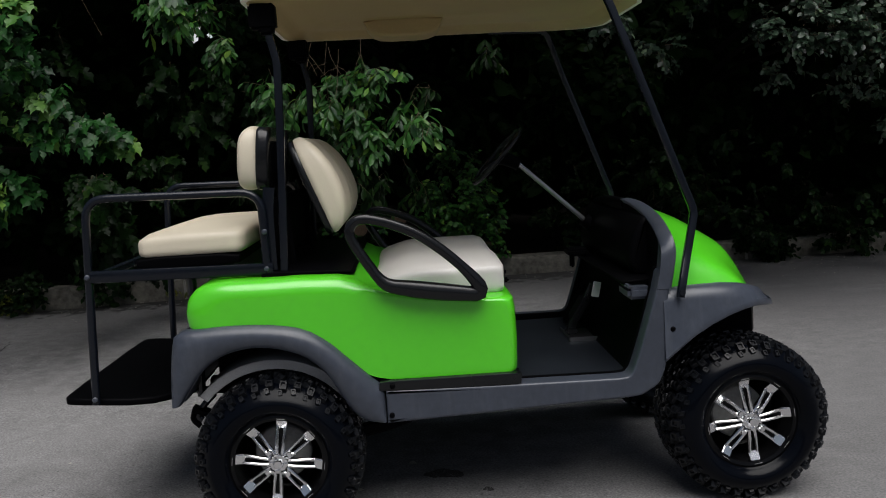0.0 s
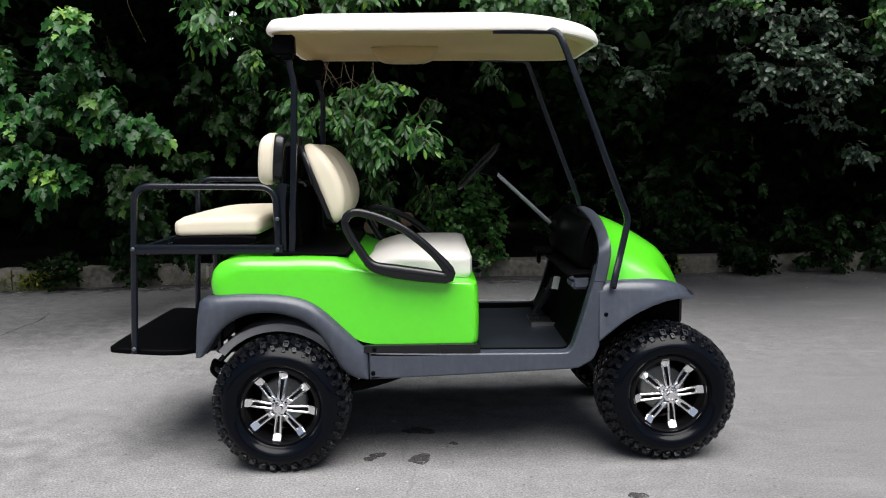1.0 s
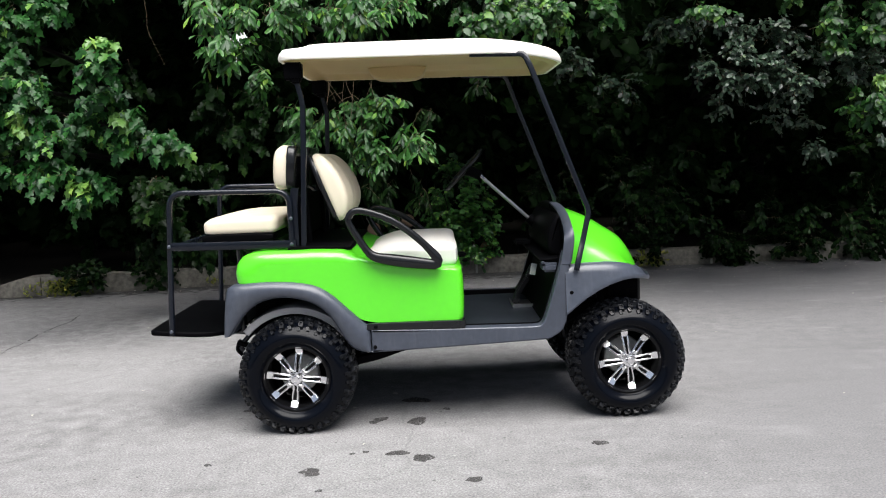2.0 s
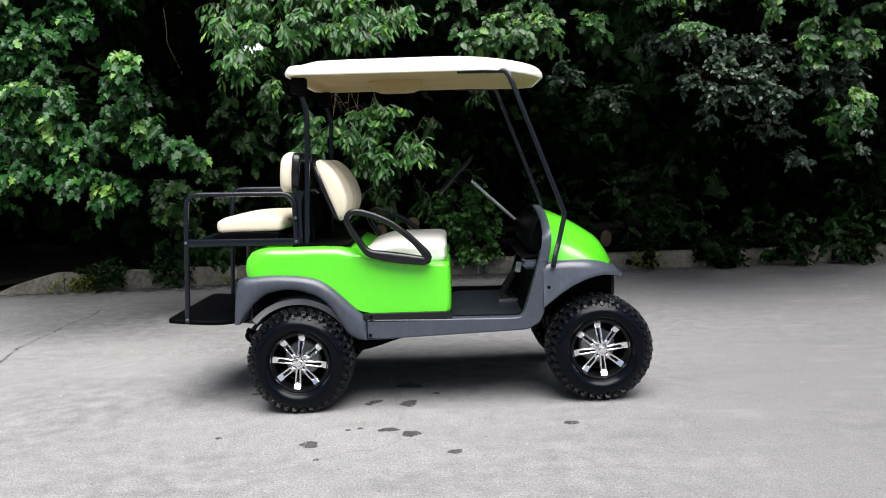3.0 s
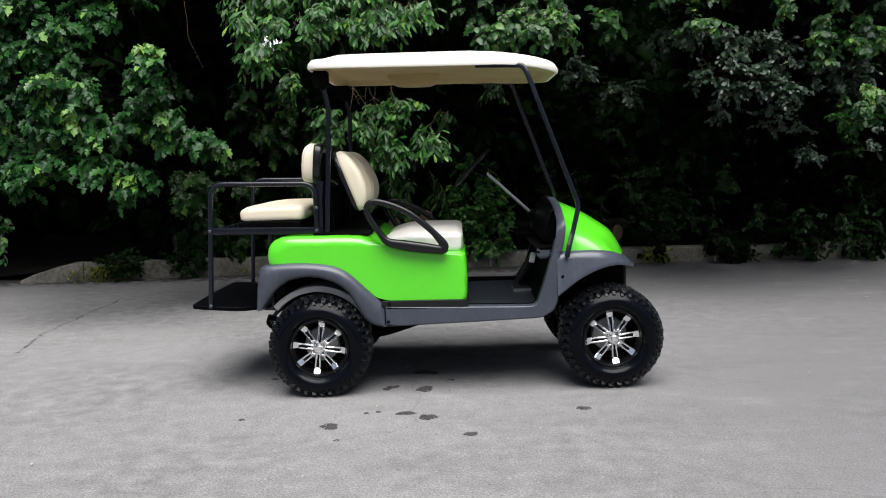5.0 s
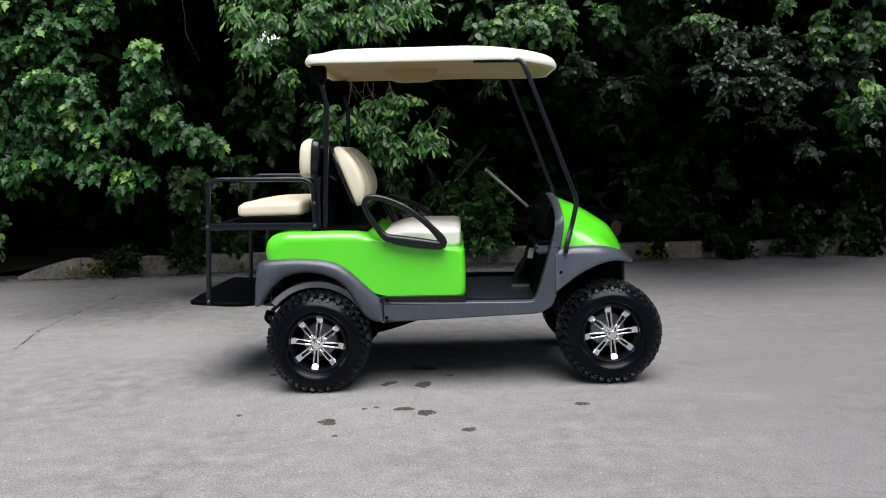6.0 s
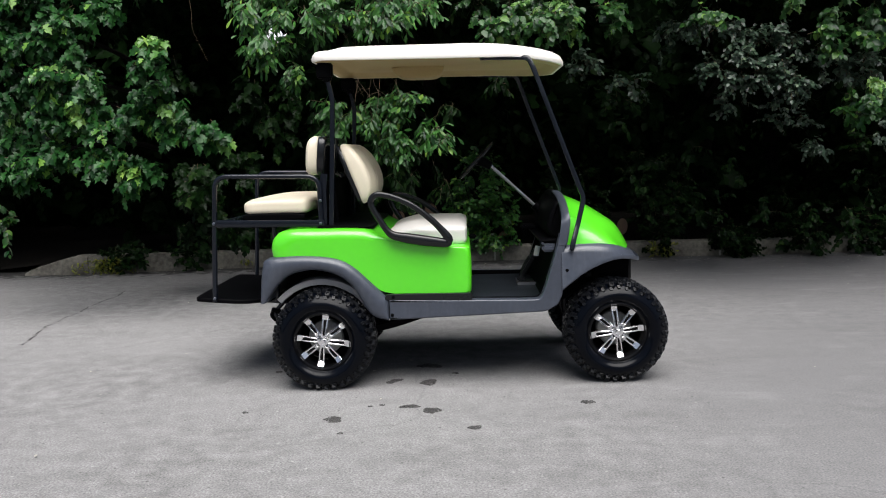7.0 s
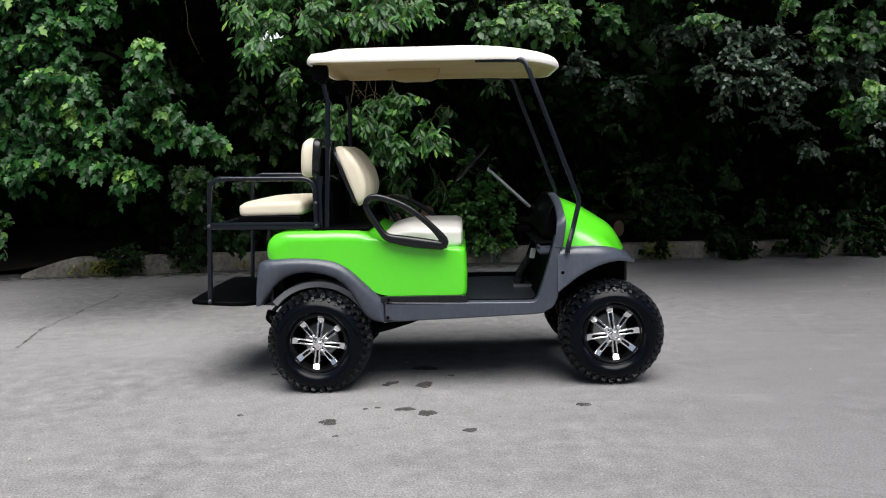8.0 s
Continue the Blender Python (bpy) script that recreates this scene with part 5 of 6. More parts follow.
def sprays(rng, clumps, per, spray_len, leaf, droop=0.5, gap=None, gather=0.5):
    """Leafy shoots in ellipsoid clumps (x, y, z, rx, ry, rz, share): shoot ends and leaf places, tips, upper sides and sizes."""
    S, E, P, T, U, Z = [], [], [], [], [], []
    for x, y, z, rx, ry, rz, share in clumps:
        n = max(3, int(per * share))
        v = unit(rng.normal(size=(n, 3))) * rng.uniform(0.25, 1.0, (n, 1)) ** 0.6
        c = np.array([x, y, z]) + v * np.array([rx, ry, rz])
        hubs = c[rng.integers(0, n, max(2, n // 4))]
        near = hubs[np.argmin(np.linalg.norm(c[:, None] - hubs[None], axis=2), axis=1)]
        c = c + (near - c) * gather
        d = unit(v * np.array([1, 1, 0.7]) + rng.normal(size=(n, 3)) * 0.5 + np.array([0, -0.45, -droop * 0.55]))
        length = spray_len * rng.uniform(0.6, 1.25, (n, 1))
        s, e = c - d * length * 0.5, c + d * length * 0.5
        if gap is not None:
            g0, gd, gr = gap
            w = c - g0
            far = np.linalg.norm(w - (w @ gd)[:, None] * gd, axis=1)
            keep = far > gr
            s, e, d, length = s[keep], e[keep], d[keep], length[keep]
            n = len(s)
        S.append(s), E.append(e)
        k = 9
        for j in range(k):
            f = 0.12 + 0.88 * j / (k - 1)
            p = s + (e - s) * f + np.array([0, 0, 0.02 * math.sin(math.pi * f)])
            side = unit(np.cross(d, np.array([0.1, 0.2, 1.0]))) * (1 if j % 2 else -1)
            fwd = 0.9 if j == k - 1 else 0.35
            t = unit(d * fwd + side * (0.15 if j == k - 1 else 0.75) + np.array([0, -0.15, -droop * 1.2]) + rng.normal(size=(n, 3)) * 0.2)
            u = unit(np.array([0.0, -0.6, 0.75]) + d * 0.3 + rng.normal(size=(n, 3)) * 0.38)
            P.append(p), T.append(t), U.append(u)
            Z.append(leaf * rng.uniform(0.65, 1.2, n) * (0.8 if j == k - 1 else 1))
    return [np.concatenate(q) for q in (S, E, P, T, U, Z)]


def trunk_part(tree, base, top, r, seed, limbs):
    """A tapered, slightly crooked trunk and its limbs."""
    rnd = random.Random(seed)
    base, top = Vector(base), Vector(top)
    pts = [base.lerp(top, k / 7) + Vector((rnd.uniform(-1, 1), rnd.uniform(-1, 1), 0)) * 0.08 * (0 < k) for k in range(8)]
    pts[0].z -= 0.15
    bm = tube(pts, r, 12, 0, taper=0.35)
    for v in bm.verts:
        v.co += Vector((1, 1, 0)) * 0.12 * r * noise.noise(v.co * 7)
    part("trunk", bm, BARK, tree, "rough trunk coloured near black for deep shade")
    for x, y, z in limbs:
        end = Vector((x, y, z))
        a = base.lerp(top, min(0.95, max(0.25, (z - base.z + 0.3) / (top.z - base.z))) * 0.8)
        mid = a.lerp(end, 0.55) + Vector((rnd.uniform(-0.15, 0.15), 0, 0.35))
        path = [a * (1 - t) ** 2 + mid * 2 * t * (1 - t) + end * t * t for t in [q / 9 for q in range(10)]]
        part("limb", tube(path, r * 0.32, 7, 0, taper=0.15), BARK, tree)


def sky_gap(r):
    """A break in the leaves where the sky shows through."""
    return np.array([-1.80, 6.6, 2.96]), np.array([-0.212, 0.966, 0.138]), r


def tree(name, label, seed, kind, mat, leaf, per, spray_len, droop, clumps, base, top, r, gap=None, category="tree"):
    rng = np.random.default_rng(seed)
    ob = tagged(new(name), label, category)
    ob.location = (0, 0, 0)
    if base:
        trunk_part(ob, base, top, r, seed, [c[:3] for c in clumps if c[6] >= 1])
    s, e, p, t, u, z = sprays(rng, clumps, per, spray_len, leaf, droop, gap)
    twig_mesh("twig", s, e, np.full(len(s), 0.0028), TWIG, ob)
    leaf_mesh("crown", kind, p, t, u, z, mat, ob, "uneven leafy crown with gaps")
    return ob


# broad-leaved tree whose boughs hang over the yard
MULBERRY = [(-1.60, 1.35, 2.10, 0.06, 0.10, 0.16, 0.9), (-1.69, 1.5, 1.88, 0.16, 0.18, 0.13, 0.7), (-2.17, 1.7, 1.67, 0.45, 0.22, 0.15, 2), (-1.38, 1.65, 1.54, 0.29, 0.15, 0.09, 1.1), (-1.54, 1.6, 1.72, 0.11, 0.1, 0.07, 0.5), (-2.77, 1.9, 2.46, 0.41, 0.3, 0.23, 2.4), (-2.36, 1.9, 2.55, 0.2, 0.3, 0.12, 0.3), (-2.45, 1.7, 1.98, 0.35, 0.25, 0.17, 2), (-2.67, 1.75, 1.39, 0.41, 0.25, 0.13, 1.7), (-1.89, 1.65, 1.25, 0.17, 0.15, 0.18, 0.9), (-2.17, 1.75, 1.35, 0.24, 0.2, 0.12, 0.9), (-3.07, 1.9, 1.88, 0.2, 0.25, 0.52, 1.6)]
mulberry = tree("mulberry_tree", "broad-leaved tree with lobed leaves hanging over the yard", 11, "lobed", LEAF_LOBED, 0.096, 23, 0.24, 0.6, MULBERRY, (-3.6, 7.7, 0.14), (-2.9, 6.2, 5.6), 0.15)
rng_tip = np.random.default_rng(21)
TIPS = [(-1.54, 1.58, 1.74, 0.07, 0.06, 0.05, 1), (-1.6, 1.33, 2.25, 0.06, 0.06, 0.04, 1), (-2.32, 1.62, 1.73, 0.10, 0.08, 0.05, 1), (-1.16, 1.62, 1.50, 0.05, 0.05, 0.04, 0.6), (-2.55, 1.6, 2.08, 0.08, 0.06, 0.06, 0.8), (-1.93, 1.6, 1.22, 0.05, 0.05, 0.05, 0.5)]
_, _, tp, tt, tu, tz = sprays(rng_tip, TIPS, 5, 0.16, 0.10, 0.6)
leaf_mesh("young_shoot", "lobed", tp, tt, tu, tz, LEAF_YOUNG, mulberry, "yellow-green young leaves at the shoot tips")
MULBERRY_BACK = [(-3.3, 2.8, 2.4, 0.6, 0.5, 0.5, 0.8), (-1.73, 2.7, 1.24, 0.24, 0.25, 0.16, 0.45), (-1.72, 2.7, 0.89, 0.21, 0.2, 0.24, 0.8), (-1.92, 3.2, 2.08, 0.4, 0.3, 0.3, 0.15), (-1.25, 3.2, 1.9, 0.28, 0.3, 0.39, 0.18), (-3.5, 3, 1.75, 0.35, 0.4, 0.25, 0.5)]
mulberry_back = tree("mulberry_tree", "shaded broad-leaved tree deeper in the thicket", 12, "lobed", LEAF_DIMMED, 0.12, 26, 0.28, 0.6, MULBERRY_BACK, (-2.85, 8.1, 0.2), (-2.7, 7.0, 5.8), 0.13, gap=sky_gap(0.16))
# long-leaved tree behind the cart
ASH = [(-0.77, 1.33, 2.18, 0.12, 0.14, 0.15, 0.8), (-0.82, 1.4, 2.45, 0.12, 0.18, 0.10, 0.5), (-0.41, 1.6, 2.45, 0.34, 0.25, 0.12, 1.2), (0.26, 1.7, 2.46, 0.39, 0.25, 0.12, 1.3), (0.12, 2, 1.66, 0.3, 0.18, 0.2, 1.6), (0.56, 2, 1.5, 0.19, 0.16, 0.12, 0.7), (-0.28, 2, 1.63, 0.18, 0.18, 0.22, 0.6), (0.33, 2, 1.78, 0.19, 0.15, 0.14, 0.6), (0.2, 2, 1.44, 0.24, 0.12, 0.11, 0.6), (-0.72, 2.6, 2.1, 0.13, 0.15, 0.15, 0.3), (-1.0, 3.0, 2.45, 0.2, 0.15, 0.16, 0.5)]
ash = tree("ash_tree", "tree with long drooping leaves behind the cart", 13, "lance", LEAF_LANCE, 0.098, 34, 0.24, 0.6, ASH, (0.5, 7.6, 0.6), (0.3, 6.2, 5.8), 0.14, gap=sky_gap(0.03))
for k in range(7):
    rk = random.Random(300 + k)
    p = Vector((rk.uniform(-0.08, 0.30), rk.uniform(1.75, 1.95), rk.uniform(1.96, 2.08)))
    way = Vector((rk.uniform(-0.6, 0.6), -0.1, -1)).normalized()
    line = [p.copy()]
    for q in range(7):
        way = (way + Vector((rk.uniform(-0.18, 0.18), rk.uniform(-0.1, 0.1), rk.uniform(-0.2, 0.05)))).normalized()
        p = p + way * rk.uniform(0.03, 0.055)
        line.append(p.copy())
    bm = tube(line, 0.0019, 5, 0, taper=0.4)
    off = line[3] + Vector((rk.uniform(-0.12, 0.12), 0, rk.uniform(-0.12, -0.04)))
    tube([line[3], line[3].lerp(off, 0.5) + Vector((0, 0, 0.012)), off], 0.0016, 5, 0, bm=bm, taper=0.4)
    part("bare_twig", bm, PALE_TWIG, ash)
ASH_BACK = [(0.2, 3.2, 3.1, 1.5, 0.8, 0.4, 3.0), (-0.4, 3.4, 2.6, 0.6, 0.5, 0.3, 0.9), (1.2, 3.2, 2.7, 0.6, 0.5, 0.25, 0.9), (0.23, 3.2, 1.03, 0.16, 0.2, 0.2, 0.5), (-0.6, 3.6, 1.0, 0.3, 0.3, 0.3, 0.5)]
ash_back = tree("ash_tree", "shaded long-leaved tree in the thicket", 14, "lance", LEAF_DIMMED, 0.12, 30, 0.26, 0.8, ASH_BACK, (1.6, 8.2, 0.75), (1.3, 7.2, 5.7), 0.12, gap=sky_gap(0.16))
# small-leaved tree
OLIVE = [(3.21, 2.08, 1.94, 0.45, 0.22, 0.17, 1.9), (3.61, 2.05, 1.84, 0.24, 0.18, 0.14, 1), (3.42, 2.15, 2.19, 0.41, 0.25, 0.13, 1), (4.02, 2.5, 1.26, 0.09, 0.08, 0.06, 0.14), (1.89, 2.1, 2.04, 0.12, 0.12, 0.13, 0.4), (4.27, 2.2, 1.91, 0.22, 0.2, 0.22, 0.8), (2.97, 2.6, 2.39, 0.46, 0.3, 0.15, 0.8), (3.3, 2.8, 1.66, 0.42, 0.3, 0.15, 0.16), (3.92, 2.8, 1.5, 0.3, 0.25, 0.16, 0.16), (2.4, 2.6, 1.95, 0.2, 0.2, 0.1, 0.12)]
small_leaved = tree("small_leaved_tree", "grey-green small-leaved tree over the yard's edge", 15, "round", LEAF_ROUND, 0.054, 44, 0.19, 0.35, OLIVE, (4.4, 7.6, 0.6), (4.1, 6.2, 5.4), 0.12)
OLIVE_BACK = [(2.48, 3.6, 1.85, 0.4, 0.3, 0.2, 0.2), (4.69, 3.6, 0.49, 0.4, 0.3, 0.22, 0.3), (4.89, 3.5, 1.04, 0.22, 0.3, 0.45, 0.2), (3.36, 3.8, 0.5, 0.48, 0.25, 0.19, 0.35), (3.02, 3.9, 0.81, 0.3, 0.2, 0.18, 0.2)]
small_leaved_back = tree("small_leaved_tree", "shaded small-leaved tree in the thicket", 16, "round", LEAF_DIMMED, 0.07, 40, 0.22, 0.35, OLIVE_BACK, (5.6, 8.0, 0.7), (5.3, 7.0, 5.4), 0.12)
# upper boughs, and the growth further in with shade put into its leaf colour
def boughs(ob, name, seed, kind, mat, leaf, per, spray_len, droop, clumps, label="", gather=0.35):
    """More of a tree's crown, on its own twigs."""
    s, e, p, t, u, z = sprays(np.random.default_rng(seed), clumps, per, spray_len, leaf, droop, sky_gap(0.05), gather)
    twig_mesh("twig", s, e, np.full(len(s), 0.0025), TWIG, ob)
    leaf_mesh(name, kind, p, t, u, z, mat, ob, label)


MULBERRY_TOP = [(-2.8, 1.9, 2.77, 0.29, 0.2, 0.14, 0.9), (-2.32, 2.0, 2.69, 0.29, 0.2, 0.17, 0.9), (-2.07, 2.2, 2.83, 0.2, 0.14, 0.11, 0.24), (-2.95, 1.9, 2.38, 0.19, 0.13, 0.17, 0.9), (-2.47, 1.8, 2.05, 0.17, 0.12, 0.21, 1.1), (-2.68, 1.7, 1.75, 0.19, 0.13, 0.14, 0.9), (-2.89, 1.8, 1.3, 0.14, 0.12, 0.17, 0.6)]
boughs(mulberry, "upper_crown", 31, "lobed", LEAF_LOBED, 0.098, 20, 0.24, 0.7, MULBERRY_TOP, "upper boughs with lobed leaves")
MULBERRY_IN = [(-1.85, 3.0, 1.16, 0.2, 0.14, 0.17, 0.35), (-1.61, 2.9, 0.85, 0.2, 0.14, 0.26, 0.56), (-1.36, 3.2, 1.25, 0.23, 0.16, 0.23, 0.6), (-1.09, 3.2, 1.56, 0.21, 0.14, 0.29, 0.6), (-1.27, 3.3, 1.85, 0.17, 0.12, 0.25, 0.4), (-0.87, 3.2, 1.95, 0.14, 0.12, 0.31, 0.5), (-0.85, 3.2, 2.34, 0.14, 0.12, 0.23, 0.35), (-2.12, 3.4, 1.74, 0.21, 0.15, 0.26, 0.4), (-1.63, 3.6, 0.53, 0.3, 0.21, 0.15, 0.6), (-1.14, 3.6, 0.55, 0.21, 0.14, 0.18, 0.5), (-0.67, 3.3, 1.75, 0.14, 0.12, 0.29, 0.4), (-1.88, 3.0, 0.68, 0.15, 0.12, 0.23, 0.28)]
boughs(mulberry_back, "inner_crown", 32, "lobed", LEAF_DIMMED, 0.10, 26, 0.22, 0.8, MULBERRY_IN, "shaded hanging leaves")
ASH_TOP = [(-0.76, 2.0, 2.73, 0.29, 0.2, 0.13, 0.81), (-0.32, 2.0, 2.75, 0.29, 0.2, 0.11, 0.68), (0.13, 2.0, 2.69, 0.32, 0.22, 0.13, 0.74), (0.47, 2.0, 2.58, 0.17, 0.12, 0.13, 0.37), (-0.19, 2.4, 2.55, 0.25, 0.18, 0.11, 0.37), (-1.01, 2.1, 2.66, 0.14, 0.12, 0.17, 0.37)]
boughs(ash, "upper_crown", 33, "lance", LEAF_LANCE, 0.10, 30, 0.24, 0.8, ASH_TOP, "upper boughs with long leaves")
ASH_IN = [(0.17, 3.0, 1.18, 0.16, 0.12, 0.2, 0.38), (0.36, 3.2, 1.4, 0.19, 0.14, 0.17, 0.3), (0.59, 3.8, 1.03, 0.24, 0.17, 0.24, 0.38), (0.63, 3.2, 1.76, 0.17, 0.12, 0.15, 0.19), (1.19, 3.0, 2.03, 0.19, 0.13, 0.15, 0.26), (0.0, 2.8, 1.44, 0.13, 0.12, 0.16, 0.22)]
boughs(ash_back, "inner_crown", 34, "lance", LEAF_DIMMED, 0.10, 26, 0.22, 0.8, ASH_IN, "shaded hanging leaves")
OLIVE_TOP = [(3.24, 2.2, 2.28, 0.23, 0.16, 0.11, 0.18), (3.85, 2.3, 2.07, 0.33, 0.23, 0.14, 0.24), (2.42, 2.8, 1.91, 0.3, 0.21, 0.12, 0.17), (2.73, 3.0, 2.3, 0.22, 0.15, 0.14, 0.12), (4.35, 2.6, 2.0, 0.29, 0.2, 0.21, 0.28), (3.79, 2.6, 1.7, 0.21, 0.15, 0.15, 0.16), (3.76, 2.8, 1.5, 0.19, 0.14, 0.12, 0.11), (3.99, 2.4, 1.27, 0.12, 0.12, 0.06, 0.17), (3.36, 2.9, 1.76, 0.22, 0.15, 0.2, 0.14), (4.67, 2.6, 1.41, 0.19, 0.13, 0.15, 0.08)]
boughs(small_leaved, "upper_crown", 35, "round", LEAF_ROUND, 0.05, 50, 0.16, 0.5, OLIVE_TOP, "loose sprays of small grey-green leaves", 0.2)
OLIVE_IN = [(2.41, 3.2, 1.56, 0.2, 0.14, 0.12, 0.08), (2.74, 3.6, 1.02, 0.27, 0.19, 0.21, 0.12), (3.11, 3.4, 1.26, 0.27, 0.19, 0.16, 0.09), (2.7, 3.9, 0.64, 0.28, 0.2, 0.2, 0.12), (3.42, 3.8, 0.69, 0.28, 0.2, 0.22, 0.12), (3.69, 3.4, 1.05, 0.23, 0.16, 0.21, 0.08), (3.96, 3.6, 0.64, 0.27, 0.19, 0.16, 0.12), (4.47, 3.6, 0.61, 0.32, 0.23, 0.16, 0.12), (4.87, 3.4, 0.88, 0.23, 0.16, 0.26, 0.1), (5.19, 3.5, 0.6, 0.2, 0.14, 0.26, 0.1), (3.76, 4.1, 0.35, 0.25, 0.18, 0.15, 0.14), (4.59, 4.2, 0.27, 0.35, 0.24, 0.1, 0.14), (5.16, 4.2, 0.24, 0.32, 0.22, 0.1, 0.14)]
boughs(small_leaved_back, "inner_crown", 36, "round", LEAF_DIMMED, 0.062, 44, 0.18, 0.5, OLIVE_IN, "shaded small-leaved sprays", 0.2)
stem = [(-1.66, 2.6, 2.85), (-1.64, 2.6, 2.66), (-1.65, 2.6, 2.54), (-1.60, 2.6, 2.42), (-1.52, 2.6, 2.24)]
part("bare_twig", tube(stem, 0.0022, 6, 0.06, taper=0.5), TWIG, mulberry_back)
# climbing vine
VINE = [(3.88, 1.93, 2.22, 0.12, 0.12, 0.24, 0.7), (4.26, 2, 2.26, 0.19, 0.18, 0.21, 0.8), (4.18, 2, 1.61, 0.21, 0.18, 0.15, 1), (1.6, 1.6, 2.33, 0.2, 0.16, 0.12, 1), (1.18, 1.7, 2.37, 0.22, 0.18, 0.14, 0.9), (2.08, 1.8, 2.42, 0.11, 0.1, 0.16, 0.35), (-3.1, 1.8, 0.89, 0.08, 0.1, 0.33, 0.2), (2.85, 2, 2.42, 0.23, 0.15, 0.1, 0.5)]
climbing_vine = tree("climbing_vine", "bright climbing vine trailing from the trees", 17, "round", LEAF_VINE, 0.072, 30, 0.22, 0.5, VINE, None, None, 0, category="vine")
VINE_TOP = [(1.0, 2.2, 2.65, 0.23, 0.16, 0.18, 0.52), (1.34, 2.2, 2.49, 0.23, 0.16, 0.23, 0.68), (1.62, 2.0, 2.57, 0.21, 0.15, 0.21, 0.68), (1.7, 1.9, 2.33, 0.13, 0.12, 0.12, 0.38), (2.12, 2.2, 2.46, 0.13, 0.12, 0.23, 0.26), (2.82, 2.2, 2.65, 0.23, 0.16, 0.11, 0.3), (3.09, 2.1, 2.62, 0.14, 0.12, 0.11, 0.15), (3.6, 2.1, 2.55, 0.16, 0.12, 0.19, 0.26), (3.9, 2.0, 2.37, 0.12, 0.12, 0.29, 0.36), (4.44, 2.2, 2.39, 0.17, 0.12, 0.25, 0.52), (4.19, 2.2, 2.6, 0.23, 0.16, 0.14, 0.38), (4.33, 2.0, 1.73, 0.17, 0.12, 0.17, 0.52)]
boughs(climbing_vine, "upper_growth", 37, "lobed", LEAF_VINE, 0.078, 24, 0.2, 0.8, VINE_TOP, "broad vine leaves hanging from above")
VINE_TIPS = [(1.7, 1.82, 2.38, 0.1, 0.06, 0.06, 1.0), (1.62, 1.92, 2.45, 0.1, 0.06, 0.06, 0.9), (1.34, 2.12, 2.57, 0.1, 0.06, 0.06, 0.4), (2.82, 2.12, 2.7, 0.1, 0.06, 0.06, 0.7), (4.33, 1.92, 1.78, 0.1, 0.06, 0.06, 0.7), (4.44, 2.12, 2.19, 0.1, 0.06, 0.06, 0.5)]
boughs(climbing_vine, "young_shoot", 38, "lobed", LEAF_YOUNG, 0.072, 7, 0.14, 0.7, VINE_TIPS, "yellow-green young vine leaves")


def shrub(x, y, r, h, seed, leaf, label="green shrub behind the kerb, leaf tone set for its shade", n=1.0):
    clumps = [(x, y, h * 0.5, r, r * 0.8, h * 0.5, 1.0 * n), (x + r * 0.3, y - 0.2, h * 0.35, r * 0.6, r * 0.4, h * 0.35, 0.5 * n)]
    rng = np.random.default_rng(seed)
    ob = tagged(new("shrub"), label, "shrub", group="shrubs behind the kerb")
    s, e, p, t, u, z = sprays(rng, clumps, 66, 0.2, 0.062, 0.3)
    twig_mesh("stalk", s, e, np.full(len(s), 0.003), TWIG, ob)
    leaf_mesh("foliage", "round", p, t, u, z, leaf, ob)
    bm = bmesh.new()
    for k in range(5):
        a = 1.3 * k
        tube([(x + 0.05 * math.cos(a), y + 0.4 + 0.05 * math.sin(a), 0.1), (x + 0.2 * r * math.cos(a), y + 0.2, h * 0.3), (x + 0.6 * r * math.cos(a), y + 0.3 * math.sin(a), h * 0.75)], 0.010, 6, 0.2, bm=bm, taper=0.4)
    part("stem", bm, BARK, ob)


for i, (x, y, r, h, n) in enumerate([(1.02, 5.08, 0.48, 1.4, 2.7), (0.0, 5.5, 0.4, 1.0, 0.6), (2.25, 5.8, 0.6, 1.4, 1.1), (3.3, 5.75, 0.6, 1.4, 1.0), (3.95, 4.85, 0.18, 0.4, 0.5), (3.12, 5.0, 0.2, 0.5, 0.4), (5.0, 5.6, 0.6, 0.8, 0.7), (6.3, 5.3, 0.6, 1.1, 1.0),
                                     (-0.9, 5.6, 0.5, 1.0, 0.8), (-2.0, 5.4, 0.4, 0.8, 0.6), (-3.34, 4.93, 0.36, 0.36, 0.9), (-2.55, 5.02, 0.34, 0.34, 0.8), (-1.15, 5.08, 0.3, 0.36, 0.7), (4.05, 4.9, 0.35, 0.4, 0.7), (4.75, 4.88, 0.4, 0.42, 0.7), (5.5, 4.84, 0.4, 0.45, 0.7), (6.4, 4.8, 0.5, 0.5, 0.8)]):
    # lighter and darker leaf copies stand in for how lit each shrub is
    shrub(x, y, r, h, 40 + i, LEAF_LANCE if i in (0, 1) else LEAF_DIMMED if i in (2, 3, 10, 11, 12) else LEAF_SHADE, n=n)


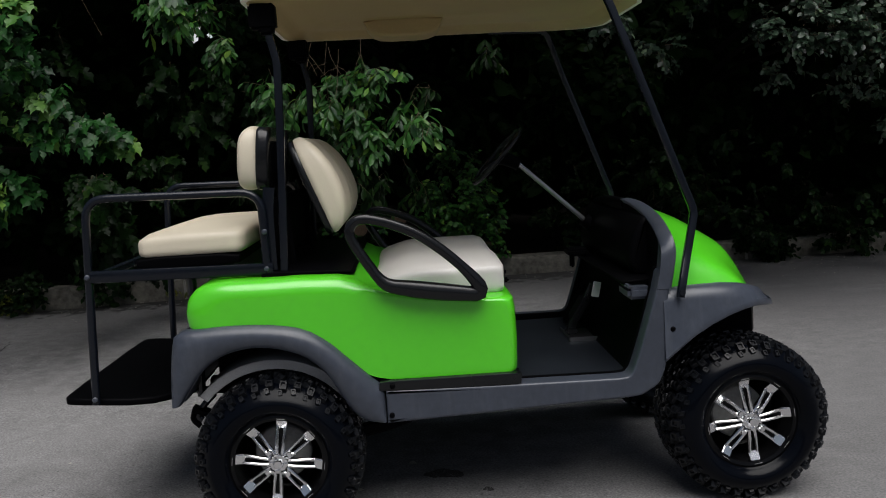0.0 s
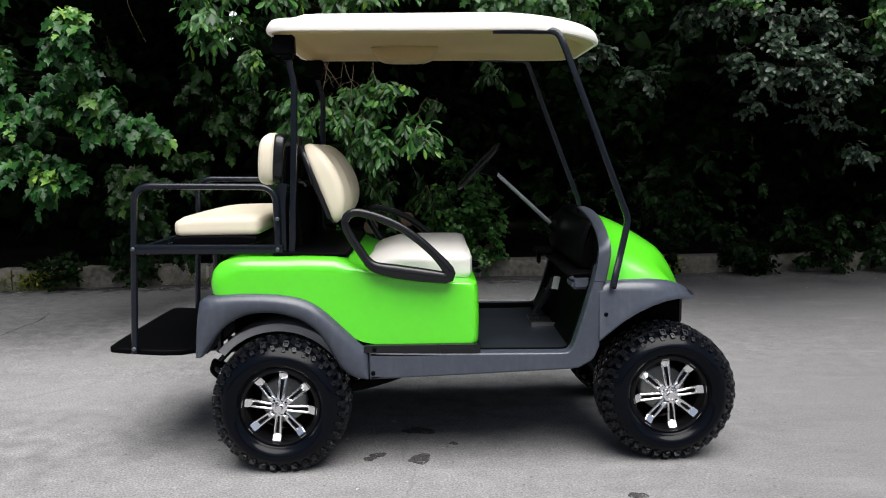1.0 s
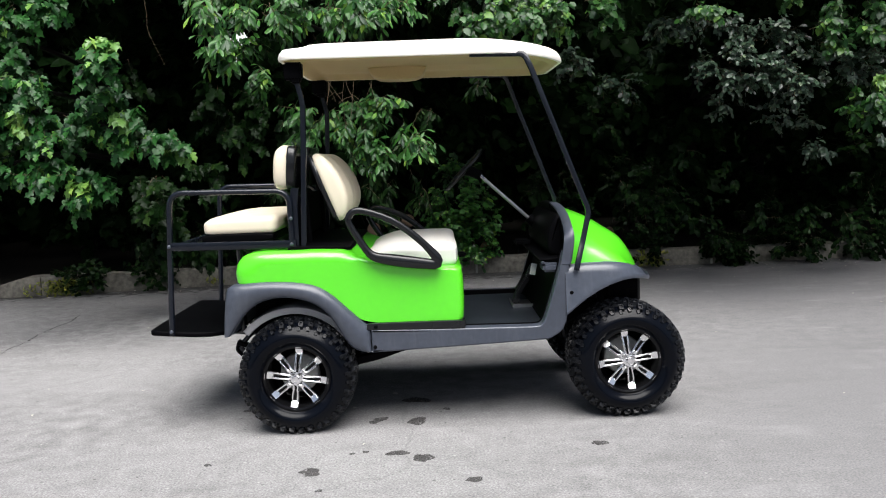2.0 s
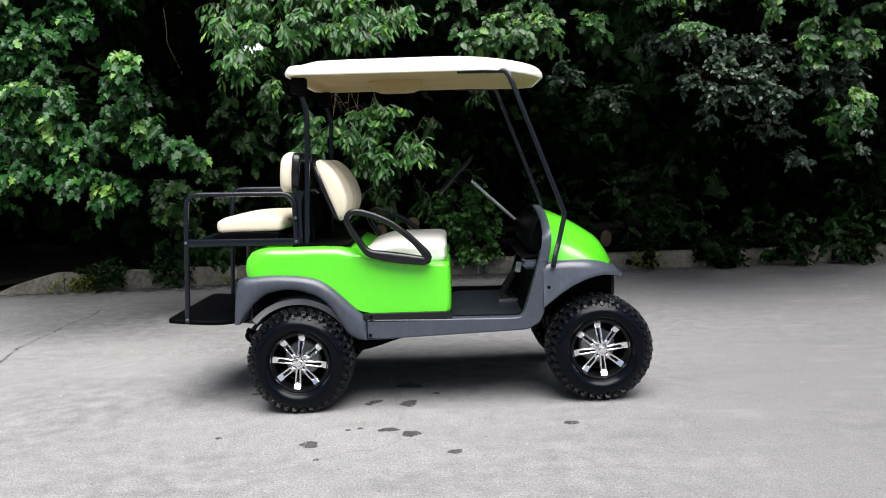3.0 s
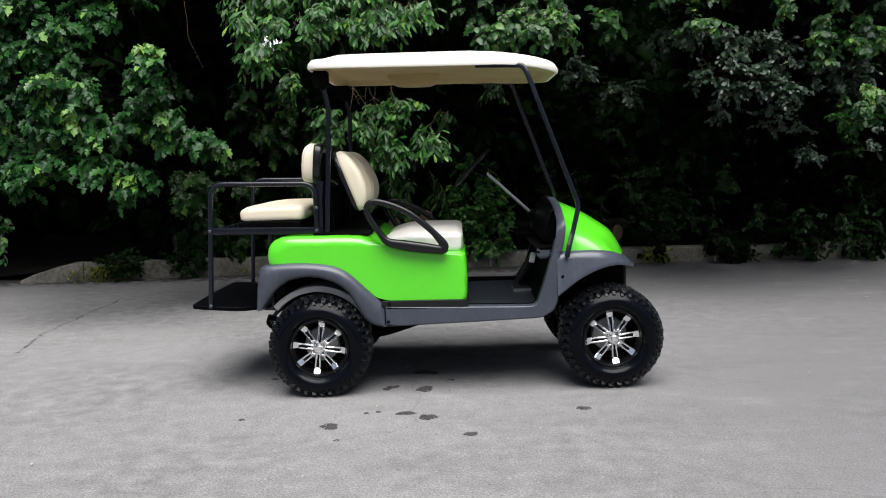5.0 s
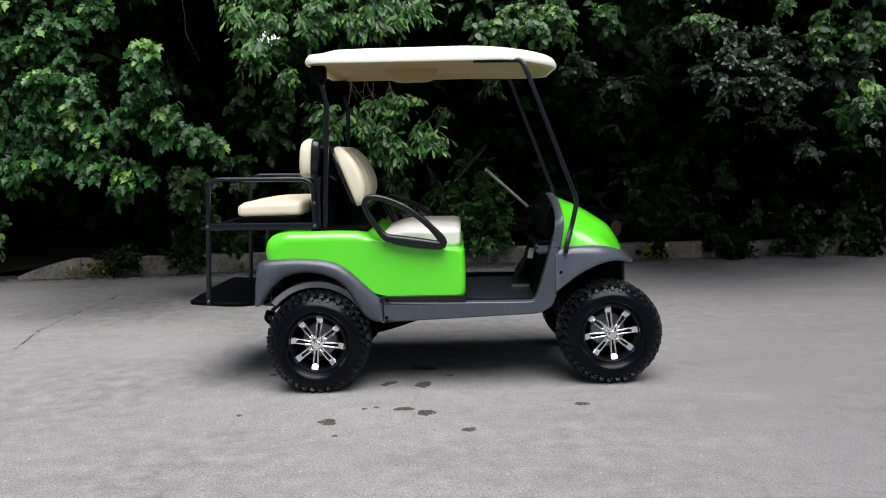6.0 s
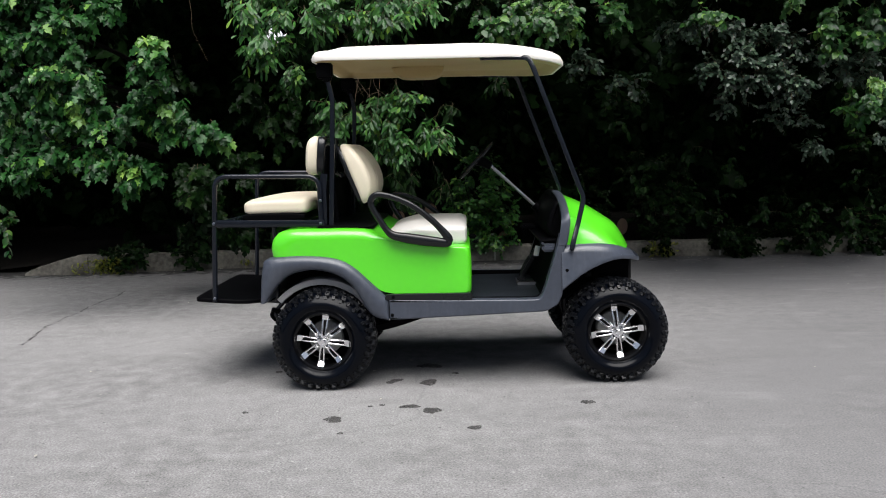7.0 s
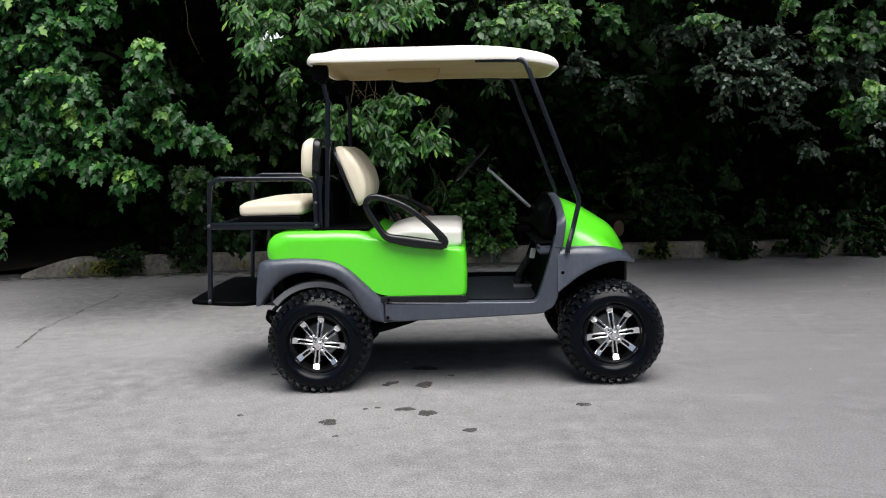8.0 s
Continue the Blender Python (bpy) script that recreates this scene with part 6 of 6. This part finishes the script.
# the thicket behind: shoots without end, in depth
def thicket():
    rng = np.random.default_rng(77)
    ob = tagged(new("thicket"), "deep thicket of shade-darkened leaves behind and above the trees", "thicket", kind="stuff")
    clumps = []
    for k in range(150):
        clumps.append((rng.uniform(-10, 10), rng.uniform(6.2, 8.0), rng.uniform(0.6, 5.5), 0.7, 0.5, 0.6, 1.0))
    for k in range(150):
        clumps.append((rng.uniform(-12, 13), rng.uniform(8.2, 10), rng.uniform(0.4, 7.0), 0.9, 0.6, 0.8, 1.0))
    # unseen canopy overhead, added to keep light off the growth and kerb below
    for k in range(330):
        x = rng.uniform(-12, 10)
        clumps.append((x, rng.uniform(1.6 if x > 1.0 else 2.2, 8), rng.uniform(3.1, 5.2), 0.8, 0.8, 0.35, 1.0))
    s, e, p, t, u, z = sprays(rng, clumps, 26, 0.4, 0.17, 0.4, gap=sky_gap(0.27), gather=0.15)
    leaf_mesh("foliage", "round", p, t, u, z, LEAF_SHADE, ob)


thicket()


def far_woods():
    rng = np.random.default_rng(78)
    ob = tagged(new("far_woods"), "woods in shade-darkened leaves closing the view behind the thicket", "woods", kind="stuff")
    clumps = [(rng.uniform(-26, 28), rng.uniform(11, 15), rng.uniform(0.5, 9), 1.5, 1.0, 1.3, 1.0) for _ in range(300)]
    clumps += [(-14 + 1.1 * i + rng.uniform(-0.3, 0.3), 12.5 + rng.uniform(-0.5, 0.5), 0.6 + 1.0 * j, 0.9, 0.5, 0.8, 0.8) for i in range(27) for j in range(8)]
    clumps += [(-16 + 0.8 * i, 13.8 + rng.uniform(-0.4, 0.4), 0.3 + 0.8 * j, 0.6, 0.4, 0.5, 0.9) for i in range(42) for j in range(6)]
    s, e, p, t, u, z = sprays(rng, clumps, 14, 0.9, 0.5, 0.4, gap=sky_gap(0.68), gather=0.0)
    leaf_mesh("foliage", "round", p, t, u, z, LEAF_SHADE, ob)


far_woods()


# ---- things behind and along the kerb ----
def log(x, y, z, r, length, turn):
    """A cut log lying with its sawn end to the yard, held in the bank."""
    ob = tagged(new("log"), "cut log lying on the bank", "log", group="logs on the bank")
    prof = [(r * 0.97, 0.004), (r, 0.02)] + [(r * (1 + 0.03 * math.sin(k * 2.1)), 0.02 + length * k / 6) for k in range(1, 7)]
    bm = lathe(prof, 18)
    for v in bm.verts:
        v.co += v.co.normalized() * 0.06 * r * noise.noise(v.co * 12 + Vector((x, 0, 0)))
    b = part("bark", bm, BARK, ob)
    bm = lathe([(0.0005, -0.003), (r * 0.5, -0.004), (r * 0.93, 0.0), (r * 0.95, 0.006)], 18)
    e = part("sawn_end", bm, LOG_END, ob, "pale brown sawn end")
    ob.matrix_basis = Matrix.Translation((x, y, z)) @ Matrix.Rotation(radians(turn), 4, "Z")


log(0.40, 5.25, 0.62, 0.085, 0.9, 6)
log(-0.01, 5.25, 0.54, 0.085, 0.9, -8)
log(1.30, 5.2, 0.27, 0.065, 0.7, 10)
log(0.76, 5.2, 0.30, 0.10, 0.8, -4)
log(2.80, 5.30, 0.34, 0.11, 0.5, 40)


def weeds(x, y, seed, n=16, h=0.12):
    rng = np.random.default_rng(seed)
    ob = tagged(new("weed"), "yellow-green weed growing at the kerb", "weed", group="kerb weeds")
    k = n * 4
    base = np.array([x, y, 0.0]) + rng.normal(size=(k, 3)) * np.array([0.05, 0.03, 0]) + np.array([0, 0, 1]) * rng.uniform(0, h, (k, 1))
    tip = unit(rng.normal(size=(k, 3)) + np.array([0, -0.5, 0.8]))
    leaf_mesh("foliage", "lance", base, tip, unit(rng.normal(size=(k, 3)) + np.array([0, -0.5, 1])), rng.uniform(0.04, 0.08, k), WEED, ob)


for i, (x, y) in enumerate([(-3.85, 4.65), (-3.62, 4.67), (-3.40, 4.69), (-1.85, 4.83), (3.1, 4.84), (3.25, 4.78), (-3.25, 4.71), (-3.50, 4.66)]):
    weeds(x, y, 60 + i, 6 if i in (0, 3) else 14, 0.10 if i in (0, 3) else 0.16)


def litter():
    """Dry leaves, chips and pale grit strewn over the asphalt, thickest in the gutter."""
    rng = np.random.default_rng(91)
    ob = tagged(new("litter"), "scattered dry leaves and pale grit on the asphalt", "litter", kind="stuff")
    n = 620
    y = np.where(rng.uniform(size=n) < 0.75, 4.82 - np.abs(rng.normal(size=n)) * 0.5, rng.uniform(-3, 4.5, n))
    x = np.where(rng.uniform(size=n) < 0.3, rng.normal(size=n) * 0.9 + 5.0, rng.uniform(-4, 7, n))
    p = np.stack([x, y, np.full(n, 0.010)], 1)
    t = unit(np.stack([rng.normal(size=n), rng.normal(size=n), np.full(n, 0.05)], 1))
    u = unit(np.array([0, 0, 1.0]) + rng.normal(size=(n, 3)) * 0.2)
    leaf_mesh("foliage", "round", p, t, u, rng.uniform(0.007, 0.022, n) * np.where(rng.uniform(size=n) < 0.05, 2.0, 1), LITTER, ob)


litter()
